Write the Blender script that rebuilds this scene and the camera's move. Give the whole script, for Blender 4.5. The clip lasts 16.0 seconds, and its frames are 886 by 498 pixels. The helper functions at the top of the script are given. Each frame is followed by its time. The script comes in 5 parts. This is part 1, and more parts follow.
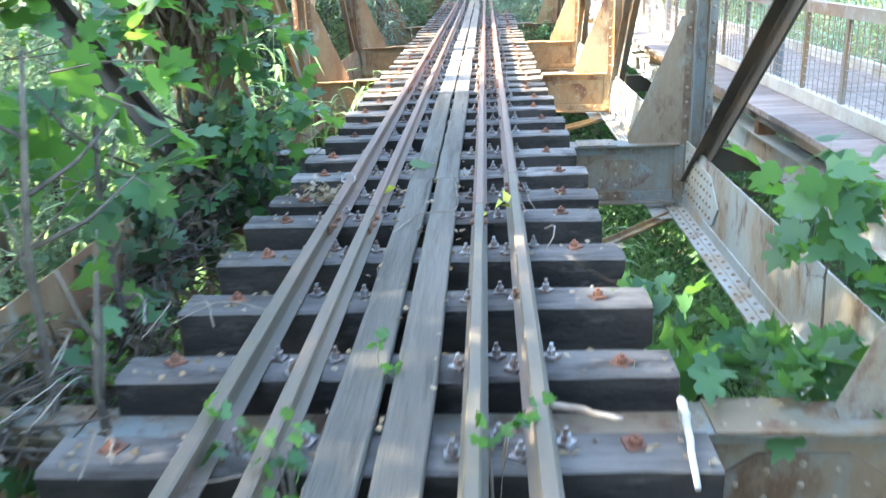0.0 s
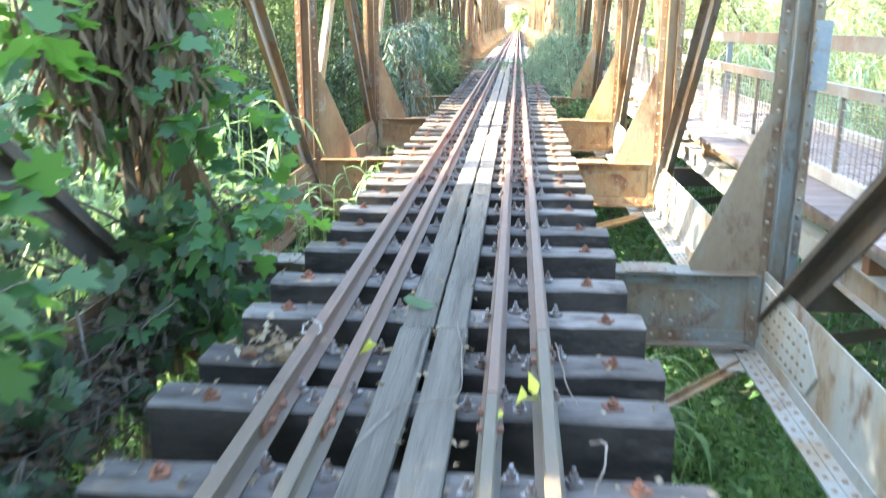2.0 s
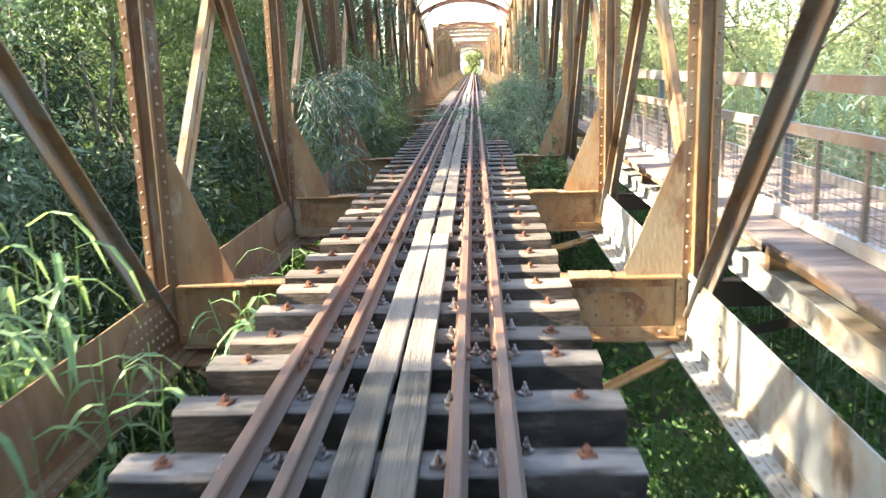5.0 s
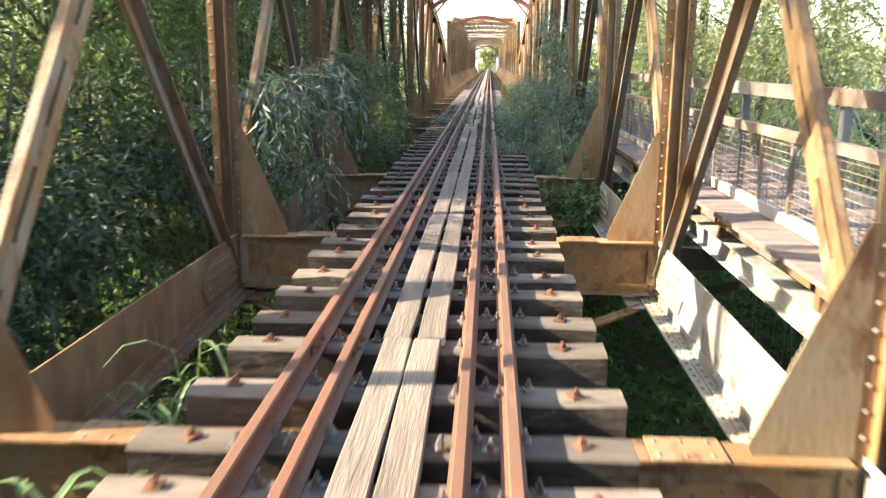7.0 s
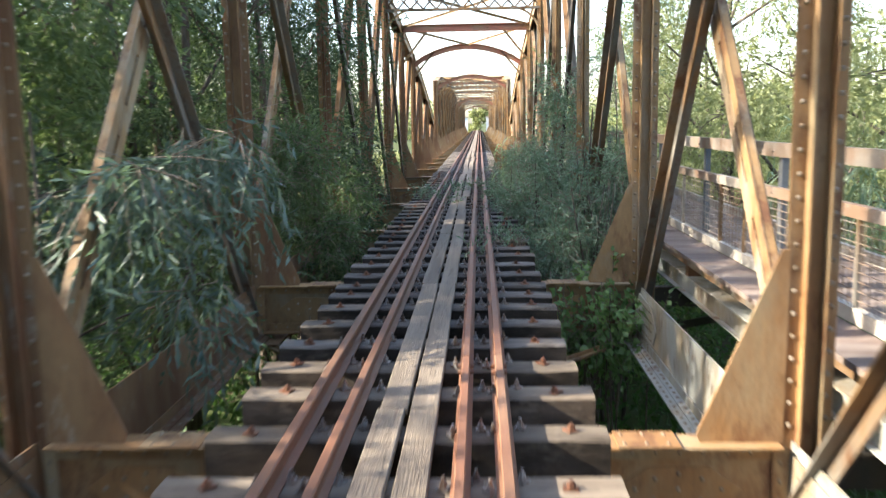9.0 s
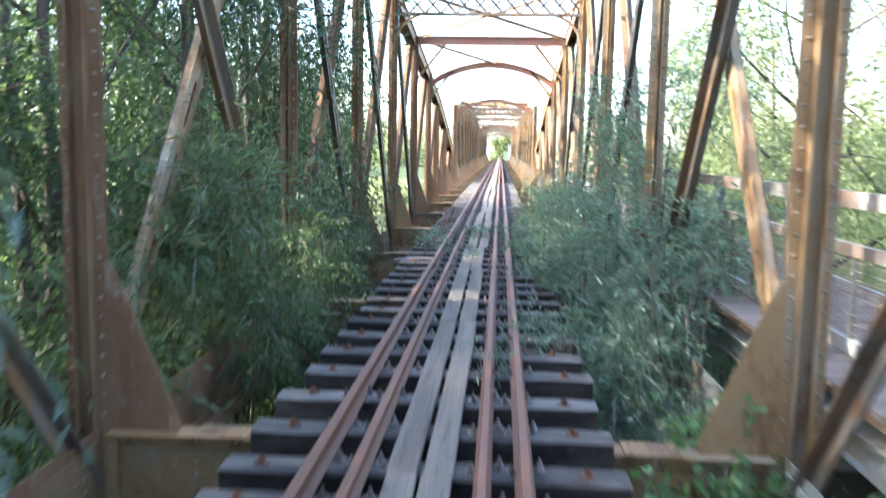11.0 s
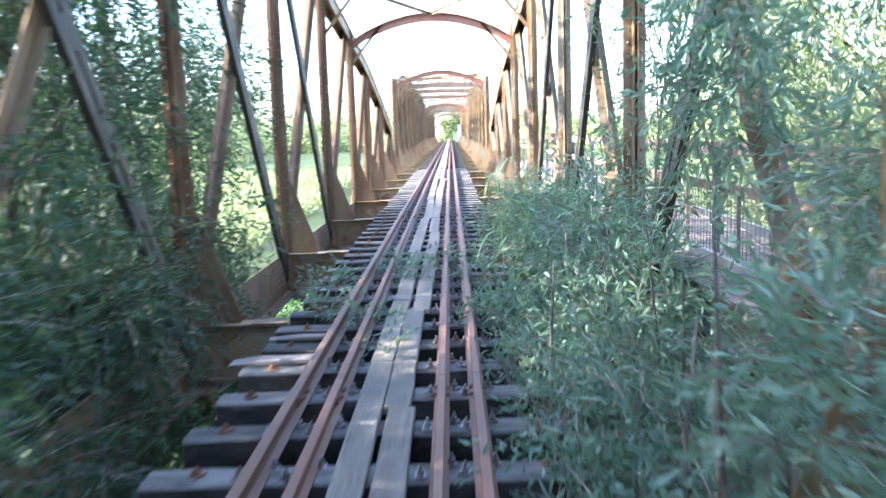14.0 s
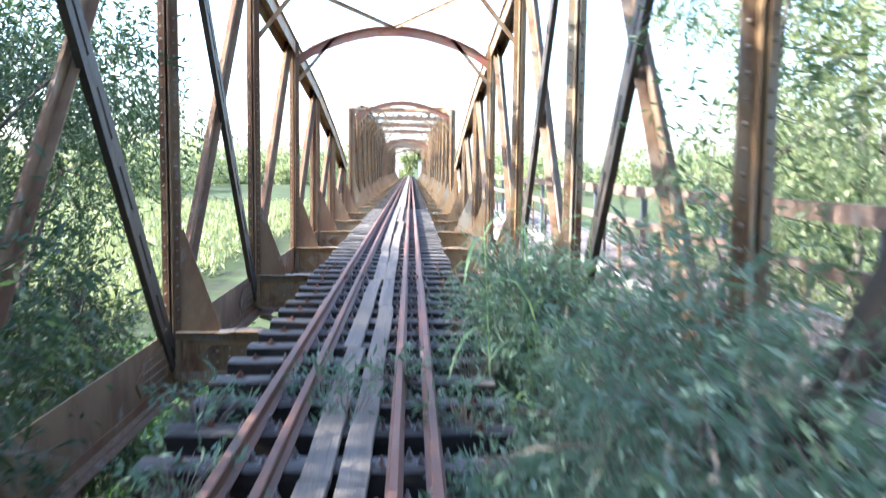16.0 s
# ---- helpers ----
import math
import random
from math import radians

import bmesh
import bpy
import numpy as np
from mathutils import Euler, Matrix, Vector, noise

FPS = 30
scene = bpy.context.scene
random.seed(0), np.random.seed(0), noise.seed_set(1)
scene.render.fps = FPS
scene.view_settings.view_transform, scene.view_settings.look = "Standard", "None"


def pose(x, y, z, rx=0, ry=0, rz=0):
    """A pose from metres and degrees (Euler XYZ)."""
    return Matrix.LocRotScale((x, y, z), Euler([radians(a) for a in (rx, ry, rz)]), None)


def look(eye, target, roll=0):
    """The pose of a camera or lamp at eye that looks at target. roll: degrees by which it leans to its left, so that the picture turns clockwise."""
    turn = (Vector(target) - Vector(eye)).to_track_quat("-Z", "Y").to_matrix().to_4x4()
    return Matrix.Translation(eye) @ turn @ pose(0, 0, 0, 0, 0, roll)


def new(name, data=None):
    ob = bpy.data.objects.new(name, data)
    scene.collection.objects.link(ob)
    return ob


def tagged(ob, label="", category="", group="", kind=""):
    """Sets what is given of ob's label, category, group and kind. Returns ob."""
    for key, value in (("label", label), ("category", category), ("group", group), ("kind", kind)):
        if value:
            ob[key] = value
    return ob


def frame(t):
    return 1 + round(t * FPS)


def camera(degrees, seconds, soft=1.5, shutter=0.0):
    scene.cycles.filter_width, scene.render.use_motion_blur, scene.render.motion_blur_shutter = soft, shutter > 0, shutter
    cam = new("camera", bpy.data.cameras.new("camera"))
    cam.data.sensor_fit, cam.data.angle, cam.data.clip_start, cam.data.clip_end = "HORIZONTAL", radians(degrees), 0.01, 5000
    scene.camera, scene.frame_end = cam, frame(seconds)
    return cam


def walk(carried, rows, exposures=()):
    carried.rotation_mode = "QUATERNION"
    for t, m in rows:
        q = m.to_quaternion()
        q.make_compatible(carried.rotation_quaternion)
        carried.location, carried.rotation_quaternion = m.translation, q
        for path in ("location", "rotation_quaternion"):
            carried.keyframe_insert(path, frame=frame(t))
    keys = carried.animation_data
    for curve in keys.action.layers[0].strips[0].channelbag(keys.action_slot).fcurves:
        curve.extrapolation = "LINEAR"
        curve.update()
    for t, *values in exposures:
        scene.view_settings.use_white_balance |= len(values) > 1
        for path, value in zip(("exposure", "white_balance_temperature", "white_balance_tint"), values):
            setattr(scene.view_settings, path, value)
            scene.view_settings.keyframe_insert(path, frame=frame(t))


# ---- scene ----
cam = camera(55.5, 16.0, soft=1.3, shutter=0.9)
PATH = [
    (0, (0.389, 3.785, 1.345), (0.273, 5.671, 0.691), -2.4),
    (0.5, (0.395, 4.165, 1.348), (0.298, 6.059, 0.714), -1.5),
    (1, (0.382, 4.61, 1.357), (0.255, 6.51, 0.746), -0.5),
    (1.5, (0.39, 4.998, 1.367), (0.239, 6.908, 0.791), -1.2),
    (2, (0.388, 5.465, 1.377), (0.222, 7.39, 0.859), 0.1),
    (2.5, (0.422, 5.997, 1.387), (0.295, 7.938, 0.921), -1.1),
    (3, (0.419, 6.615, 1.393), (0.307, 8.566, 0.966), -2.8),
    (3.5, (0.421, 7.173, 1.404), (0.307, 9.125, 0.983), -2.1),
    (4, (0.417, 7.874, 1.411), (0.326, 9.832, 1.01), -2.9),
    (4.2, (0.422, 8.16, 1.418), (0.34, 10.116, 1.012), -2.9),
    (6.3, (0.401, 11.059, 1.43), (0.284, 13.009, 1.0), -0.1),
    (6.5, (0.397, 11.402, 1.444), (0.282, 13.354, 1.026), -0.5),
    (7, (0.403, 12.319, 1.446), (0.302, 14.269, 1.013), 0.5),
    (7.5, (0.393, 13.21, 1.448), (0.317, 15.16, 1.007), -0.2),
    (8, (0.401, 14.182, 1.475), (0.302, 16.143, 1.095), 0.6),
    (8.5, (0.418, 15.117, 1.501), (0.324, 17.089, 1.182), -1.0),
    (8.7, (0.425, 15.509, 1.497), (0.333, 17.483, 1.19), -1.1),
    (10.8, (0.361, 19.808, 1.529), (0.277, 21.789, 1.267), 1.5),
    (11, (0.368, 20.272, 1.532), (0.237, 22.253, 1.297), 1.1),
    (11.5, (0.371, 21.419, 1.519), (0.227, 23.405, 1.33), 0.7),
    (12, (0.396, 22.61, 1.524), (0.231, 24.585, 1.252), -2.0),
    (12.5, (0.402, 23.748, 1.506), (0.236, 25.732, 1.317), -2.4),
    (13, (0.419, 24.875, 1.489), (0.297, 26.861, 1.287), -2.1),
    (13.5, (0.411, 25.869, 1.478), (0.349, 27.854, 1.244), -0.3),
    (14, (0.417, 26.911, 1.461), (0.391, 28.891, 1.185), -1.8),
    (14.5, (0.435, 27.843, 1.446), (0.47, 29.827, 1.198), -2.2),
    (15, (0.446, 28.799, 1.458), (0.547, 30.783, 1.234), -0.2),
    (15.5, (0.422, 29.671, 1.461), (0.511, 31.654, 1.218), -0.6),
    (16, (0.389, 30.559, 1.464), (0.467, 32.549, 1.273), 0.7),
]
EXPOSURES = [(0.0, 4.15, 6150, 5), (2.3, 4.15, 6450, 6), (4.0, 3.58, 6550, 8), (6.4, 2.66, 6950, 12), (8.5, 2.28, 6750, 11), (11.0, 3.12, 5750, 10), (12.6, 3.43, 5350, 11), (13.9, 3.29, 5300, 11), (16.0, 2.84, 5400, 13)]
walk(cam, [(t, look(eye, target, roll)) for t, eye, target, roll in PATH], EXPOSURES)

# ---- world and sun: a low sun from the left and slightly behind ----
SUN_TO = Vector((1.0, 0.14, -0.60)).normalized()
world = bpy.data.worlds.new("sky")
scene.world = world
world.use_nodes = True
wn = world.node_tree
sky = wn.nodes.new("ShaderNodeTexSky")
sky.sky_type = "NISHITA"
sky.sun_disc = False
sky.sun_elevation = math.asin(-SUN_TO.z)
sky.sun_rotation = math.atan2(-SUN_TO.x, -SUN_TO.y)
sky.air_density, sky.dust_density = 1.0, 2.0
wn.links.new(sky.outputs[0], wn.nodes["Background"].inputs[0])
wn.nodes["Background"].inputs[1].default_value = 0.15
sun = new("sun", bpy.data.lights.new("sun", "SUN"))
sun.data.energy, sun.data.angle, sun.data.color = 4.2, radians(0.6), (1.0, 0.90, 0.74)
sun.matrix_world = look((-30, 0, 20), Vector((-30, 0, 20)) + SUN_TO)


# ---- materials ----
def nodes_of(name):
    m = bpy.data.materials.new(name)
    m.use_nodes = True
    return m, m.node_tree.nodes, m.node_tree.links, m.node_tree.nodes["Principled BSDF"]


def surface(name, base, second, third=None, scale=3.0, fine=40.0, rough=0.7, metal=0.0, bump=0.3, stretch=(1, 1, 1), mix=(0.42, 0.6), mix3=(0.55, 0.68), rnd=0.25, spec=0.4):
    """Two or three colours mixed by noise at two scales, with bump; varied a little from object to object."""
    m, n, l, b = nodes_of(name)
    co = n.new("ShaderNodeTexCoord")
    mp = n.new("ShaderNodeMapping")
    mp.inputs["Scale"].default_value = stretch
    oi = n.new("ShaderNodeObjectInfo")
    off = n.new("ShaderNodeVectorMath")
    off.operation = "SCALE"
    off.inputs[0].default_value = (17.3, 9.1, 5.7)
    l.new(oi.outputs["Random"], off.inputs["Scale"])
    l.new(co.outputs["Object"], mp.inputs["Vector"])
    l.new(off.outputs[0], mp.inputs["Location"])
    big = n.new("ShaderNodeTexNoise")
    big.inputs["Scale"].default_value, big.inputs["Detail"].default_value, big.inputs["Roughness"].default_value = scale, 6, 0.65
    small = n.new("ShaderNodeTexNoise")
    small.inputs["Scale"].default_value, small.inputs["Detail"].default_value = fine, 5
    l.new(mp.outputs[0], big.inputs["Vector"])
    l.new(mp.outputs[0], small.inputs["Vector"])
    r1 = n.new("ShaderNodeMapRange")
    r1.inputs["From Min"].default_value, r1.inputs["From Max"].default_value = mix
    l.new(big.outputs["Fac"], r1.inputs["Value"])
    c1 = n.new("ShaderNodeMix")
    c1.data_type = "RGBA"
    c1.inputs["A"].default_value, c1.inputs["B"].default_value = (*base, 1), (*second, 1)
    l.new(r1.outputs[0], c1.inputs["Factor"])
    out = c1.outputs["Result"]
    if third:
        b2 = n.new("ShaderNodeTexNoise")
        b2.inputs["Scale"].default_value, b2.inputs["Detail"].default_value, b2.inputs["Roughness"].default_value = scale * 2.3, 8, 0.7
        sh = n.new("ShaderNodeVectorMath")
        sh.inputs[1].default_value = (4.1, 7.7, 2.9)
        l.new(mp.outputs[0], sh.inputs[0])
        l.new(sh.outputs[0], b2.inputs["Vector"])
        r2 = n.new("ShaderNodeMapRange")
        r2.inputs["From Min"].default_value, r2.inputs["From Max"].default_value = mix3
        l.new(b2.outputs["Fac"], r2.inputs["Value"])
        c2 = n.new("ShaderNodeMix")
        c2.data_type = "RGBA"
        c2.inputs["B"].default_value = (*third, 1)
        l.new(out, c2.inputs["A"])
        l.new(r2.outputs[0], c2.inputs["Factor"])
        out = c2.outputs["Result"]
    hs = n.new("ShaderNodeHueSaturation")
    v = n.new("ShaderNodeMapRange")
    v.inputs["To Min"].default_value, v.inputs["To Max"].default_value = 0.78, 1.22
    l.new(small.outputs["Fac"], v.inputs["Value"])
    v2 = n.new("ShaderNodeMapRange")
    v2.inputs["To Min"].default_value, v2.inputs["To Max"].default_value = 1 - rnd, 1 + rnd
    l.new(oi.outputs["Random"], v2.inputs["Value"])
    mu = n.new("ShaderNodeMath")
    mu.operation = "MULTIPLY"
    l.new(v.outputs[0], mu.inputs[0])
    l.new(v2.outputs[0], mu.inputs[1])
    l.new(mu.outputs[0], hs.inputs["Value"])
    l.new(out, hs.inputs["Color"])
    l.new(hs.outputs[0], b.inputs["Base Color"])
    rr = n.new("ShaderNodeMapRange")
    rr.inputs["To Min"].default_value, rr.inputs["To Max"].default_value = rough - 0.15, min(1, rough + 0.2)
    l.new(small.outputs["Fac"], rr.inputs["Value"])
    l.new(rr.outputs[0], b.inputs["Roughness"])
    b.inputs["Metallic"].default_value = metal
    b.inputs["Specular IOR Level"].default_value = spec
    bp = n.new("ShaderNodeBump")
    bp.inputs["Strength"].default_value, bp.inputs["Distance"].default_value = bump, 0.01
    ad = n.new("ShaderNodeMath")
    l.new(small.outputs["Fac"], ad.inputs[0])
    l.new(big.outputs["Fac"], ad.inputs[1])
    l.new(ad.outputs[0], bp.inputs["Height"])
    l.new(bp.outputs[0], b.inputs["Normal"])
    return m


def leafy(name, dark, light, through_col, amount=0.35, rough=0.5):
    """A leaf: each one a little different, with light passing through it."""
    m, n, l, b = nodes_of(name)
    geo = n.new("ShaderNodeNewGeometry")
    c = n.new("ShaderNodeMix")
    c.data_type = "RGBA"
    c.inputs["A"].default_value, c.inputs["B"].default_value = (*dark, 1), (*light, 1)
    l.new(geo.outputs["Random Per Island"], c.inputs["Factor"])
    l.new(c.outputs["Result"], b.inputs["Base Color"])
    b.inputs["Roughness"].default_value = rough
    b.inputs["Specular IOR Level"].default_value = 0.35
    t = n.new("ShaderNodeBsdfTranslucent")
    t.inputs["Color"].default_value = (*through_col, 1)
    mx = n.new("ShaderNodeMixShader")
    mx.inputs[0].default_value = amount
    l.new(b.outputs[0], mx.inputs[1])
    l.new(t.outputs[0], mx.inputs[2])
    l.new(mx.outputs[0], n["Material Output"].inputs["Surface"])
    return m


M_STEEL = surface("weathered_painted_steel", (0.275, 0.24, 0.175), (0.25, 0.155, 0.07), (0.13, 0.06, 0.028), scale=1.5, fine=34, rough=0.6, metal=0.0, bump=0.25, stretch=(1, 1, 0.4), mix=(0.36, 0.52), mix3=(0.51, 0.64), rnd=0.18)
M_STEEL_OCHRE = surface("ochre_rust_stained_steel", (0.27, 0.205, 0.12), (0.25, 0.135, 0.055), (0.125, 0.055, 0.025), scale=1.5, fine=34, rough=0.6, bump=0.3, stretch=(1, 1, 0.4), mix=(0.38, 0.56), mix3=(0.52, 0.64), rnd=0.15)
M_STEEL_TAN = surface("brown_weathered_steel", (0.215, 0.175, 0.130), (0.20, 0.125, 0.066), (0.12, 0.058, 0.028), scale=1.5, fine=34, rough=0.6, bump=0.25, stretch=(1, 1, 0.4), mix=(0.40, 0.56), mix3=(0.53, 0.66), rnd=0.15)
M_STEEL_DARK = surface("dark_rusted_steel", (0.155, 0.145, 0.125), (0.185, 0.11, 0.052), (0.10, 0.05, 0.025), scale=1.5, fine=34, rough=0.6, metal=0.0, bump=0.25, stretch=(1, 1, 0.4), mix=(0.44, 0.58), mix3=(0.54, 0.66), rnd=0.12)
M_STEEL_PALE = surface("pale_flaking_painted_steel", (0.28, 0.29, 0.268), (0.24, 0.19, 0.125), (0.13, 0.072, 0.038), scale=1.7, fine=34, rough=0.6, bump=0.3, stretch=(1, 1, 0.5), mix=(0.46, 0.62), mix3=(0.555, 0.66), rnd=0.08)
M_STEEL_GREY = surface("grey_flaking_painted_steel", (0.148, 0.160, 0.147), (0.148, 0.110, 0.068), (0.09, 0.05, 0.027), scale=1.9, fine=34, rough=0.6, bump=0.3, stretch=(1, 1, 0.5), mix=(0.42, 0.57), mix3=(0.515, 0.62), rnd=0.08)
M_STEEL_RUSTY = surface("rust_stained_steel", (0.20, 0.125, 0.062), (0.14, 0.07, 0.034), (0.27, 0.25, 0.205), scale=1.6, fine=34, rough=0.65, bump=0.3, stretch=(1, 1, 0.4), mix=(0.42, 0.58), mix3=(0.58, 0.70), rnd=0.15)
# Near-black steel; on slotted counters and back plates it stands in for shade
M_STEEL_BLACK = surface("near_black_steel", (0.046, 0.038, 0.030), (0.082, 0.056, 0.036), (0.14, 0.13, 0.11), scale=1.6, fine=34, rough=0.55, bump=0.25, stretch=(1, 1, 0.4), mix=(0.46, 0.62), mix3=(0.60, 0.74), rnd=0.1)
M_REDLEAD = surface("red_lead_painted_steel", (0.27, 0.10, 0.065), (0.22, 0.13, 0.08), (0.13, 0.06, 0.03), scale=1.8, fine=34, rough=0.6, bump=0.25, rnd=0.1)
M_RIVET = surface("rivet_steel", (0.17, 0.125, 0.08), (0.24, 0.20, 0.15), scale=6, rough=0.6, rnd=0.1)
M_RUST = surface("rusty_rail_steel", (0.195, 0.090, 0.052), (0.145, 0.078, 0.048), (0.225, 0.125, 0.076), scale=1.4, fine=60, rough=0.6, metal=0.12, bump=0.2, stretch=(1, 0.25, 1), rnd=0.08)
M_RUST_OLIVE = surface("olive_rail_steel", (0.120, 0.086, 0.058), (0.095, 0.080, 0.054), (0.16, 0.105, 0.078), scale=1.4, fine=60, rough=0.6, metal=0.12, bump=0.2, stretch=(1, 0.25, 1), rnd=0.08)
M_RUST_MID = surface("grey_brown_rail_steel", (0.155, 0.092, 0.062), (0.118, 0.082, 0.058), (0.19, 0.118, 0.082), scale=1.4, fine=60, rough=0.6, metal=0.12, bump=0.2, stretch=(1, 0.25, 1), rnd=0.08)
M_BOLT = surface("zinc_grey_bolt", (0.30, 0.29, 0.28), (0.16, 0.10, 0.07), scale=30, fine=120, rough=0.45, metal=0.7, rnd=0.3)
M_RUSTBOLT = surface("rusted_bolt", (0.19, 0.08, 0.045), (0.10, 0.05, 0.03), scale=25, fine=90, rough=0.8, metal=0.2, rnd=0.3)
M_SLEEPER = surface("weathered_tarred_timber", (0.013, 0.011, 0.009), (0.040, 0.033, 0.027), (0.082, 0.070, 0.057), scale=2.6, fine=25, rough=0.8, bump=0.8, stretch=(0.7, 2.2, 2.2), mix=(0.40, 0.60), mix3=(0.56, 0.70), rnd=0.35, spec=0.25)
# Lighter copy of the sleeper sides for the sunlit stretch
M_SLEEPER_LIT = surface("sunlit_brown_timber", (0.026, 0.020, 0.015), (0.085, 0.066, 0.050), (0.14, 0.115, 0.088), scale=2.6, fine=25, rough=0.8, bump=0.8, stretch=(0.7, 2.2, 2.2), mix=(0.40, 0.60), mix3=(0.54, 0.68), rnd=0.35, spec=0.25)
# Tops are bleached, and lightened further for the sky light they catch
M_SLEEPER_TOP = surface("skylit_bleached_timber_top", (0.092, 0.081, 0.071), (0.165, 0.148, 0.130), (0.045, 0.037, 0.031), scale=2.6, fine=26, rough=0.85, bump=0.8, stretch=(0.5, 2.2, 2.2), mix=(0.38, 0.60), mix3=(0.50, 0.66), rnd=0.35, spec=0.2)
# Lighter copy of the tops for the sunlit stretch
M_SLEEPER_TOP_LIT = surface("sunlit_bleached_timber_top", (0.118, 0.095, 0.074), (0.180, 0.150, 0.118), (0.06, 0.048, 0.037), scale=2.6, fine=26, rough=0.85, bump=0.8, stretch=(0.5, 2.2, 2.2), mix=(0.38, 0.60), mix3=(0.55, 0.70), rnd=0.3, spec=0.2)
M_PLANK = surface("grey_weathered_plank", (0.150, 0.122, 0.094), (0.205, 0.170, 0.132), (0.085, 0.068, 0.053), scale=2.5, fine=30, rough=0.8, bump=0.6, stretch=(3.0, 0.18, 3.0), rnd=0.12)
# Darker copy of the planks: tree shade over the first panels, put into the colour
M_PLANK_SHADED = surface("shaded_grey_green_plank", (0.088, 0.077, 0.061), (0.130, 0.115, 0.092), (0.048, 0.042, 0.034), scale=2.5, fine=30, rough=0.9, bump=0.6, stretch=(3.0, 0.18, 3.0), rnd=0.12, spec=0.12)
M_DECK = surface("walkway_deck_board", (0.165, 0.122, 0.102), (0.225, 0.185, 0.16), (0.115, 0.08, 0.065), scale=2.5, fine=25, rough=0.8, bump=0.4, stretch=(0.4, 3, 1), rnd=0.15)
M_RAILING = surface("weathered_railing_timber", (0.25, 0.225, 0.195), (0.215, 0.140, 0.095), (0.33, 0.31, 0.28), scale=1.5, fine=40, rough=0.55, metal=0.2, bump=0.15, rnd=0.12)
M_RAILING_BROWN = surface("rust_brown_railing_timber", (0.205, 0.135, 0.095), (0.155, 0.095, 0.065), (0.27, 0.235, 0.20), scale=1.5, fine=40, rough=0.6, bump=0.2, rnd=0.12)
M_KICK = surface("pale_painted_kick_board", (0.37, 0.35, 0.31), (0.28, 0.245, 0.205), scale=2, fine=30, rough=0.7, bump=0.15, rnd=0.1)
M_PLATE = surface("blue_grey_painted_plate", (0.15, 0.175, 0.19), (0.19, 0.21, 0.215), (0.15, 0.115, 0.08), scale=3, fine=30, rough=0.5, bump=0.2, rnd=0.1)
M_BLUEPOST = surface("blue_grey_post", (0.115, 0.13, 0.15), (0.15, 0.155, 0.16), scale=3, rough=0.5, metal=0.3, bump=0.1)
M_PILLAR = surface("daubed_blue_and_white_render", (0.42, 0.50, 0.58), (0.62, 0.64, 0.66), (0.25, 0.36, 0.50), scale=1.2, fine=12, rough=0.85, bump=0.2)
M_BARK = surface("bark", (0.075, 0.06, 0.045), (0.15, 0.125, 0.10), (0.05, 0.04, 0.03), scale=4, fine=22, rough=0.95, bump=1.0, stretch=(2, 2, 0.5), rnd=0.2)
M_STEM = surface("grey_brown_stem", (0.048, 0.039, 0.028), (0.095, 0.080, 0.060), scale=6, rough=0.9, rnd=0.2)
M_DEADWOOD = surface("dark_dead_wood", (0.034, 0.027, 0.020), (0.075, 0.061, 0.048), scale=6, rough=0.95, rnd=0.3)
M_TWIG = surface("twig_bark", (0.16, 0.12, 0.085), (0.25, 0.21, 0.17), scale=6, rough=0.9, rnd=0.2)
M_GROUND = surface("damp_earth_and_weeds", (0.05, 0.055, 0.028), (0.06, 0.085, 0.03), (0.09, 0.08, 0.05), scale=0.35, fine=6, rough=1.0, bump=0.8, spec=0.1)
L_FIG = leafy("fig_leaf", (0.014, 0.048, 0.022), (0.070, 0.145, 0.062), (0.21, 0.42, 0.05), 0.38, 0.42)
L_WILLOW = leafy("willow_leaf", (0.05, 0.085, 0.04), (0.14, 0.19, 0.10), (0.20, 0.30, 0.09), 0.36, 0.5)
# Darkened green: shade among the left-hand growth, put into the leaf colour
L_SHADE = leafy("shade_green_leaf", (0.025, 0.05, 0.025), (0.07, 0.11, 0.055), (0.10, 0.17, 0.05), 0.22, 0.5)
L_BUSH = leafy("silvery_willow_leaf", (0.09, 0.15, 0.10), (0.25, 0.33, 0.24), (0.22, 0.34, 0.16), 0.33, 0.42)
L_WITHERED = leafy("withered_creeper_leaf", (0.06, 0.042, 0.026), (0.22, 0.155, 0.095), (0.20, 0.13, 0.07), 0.25, 0.8)
L_TREE = leafy("light_tree_leaf", (0.11, 0.14, 0.06), (0.27, 0.30, 0.15), (0.36, 0.40, 0.15), 0.38, 0.5)
L_SILVER = leafy("drooping_willow_leaf", (0.045, 0.085, 0.070), (0.15, 0.21, 0.175), (0.13, 0.21, 0.11), 0.30, 0.42)
L_CANE = leafy("giant_cane_leaf", (0.12, 0.20, 0.13), (0.36, 0.45, 0.33), (0.30, 0.44, 0.22), 0.36, 0.38)
L_REED = leafy("reed_leaf", (0.10, 0.19, 0.075), (0.30, 0.40, 0.20), (0.34, 0.50, 0.16), 0.38, 0.38)
L_MEADOW = leafy("meadow_grass", (0.16, 0.19, 0.08), (0.33, 0.35, 0.18), (0.34, 0.38, 0.14), 0.30, 0.6)
L_UNDER = leafy("undergrowth_leaf", (0.03, 0.075, 0.02), (0.07, 0.15, 0.04), (0.10, 0.22, 0.04), 0.30, 0.55)
L_DEAD = leafy("dry_leaf", (0.16, 0.11, 0.06), (0.34, 0.27, 0.18), (0.30, 0.20, 0.10), 0.25, 0.8)
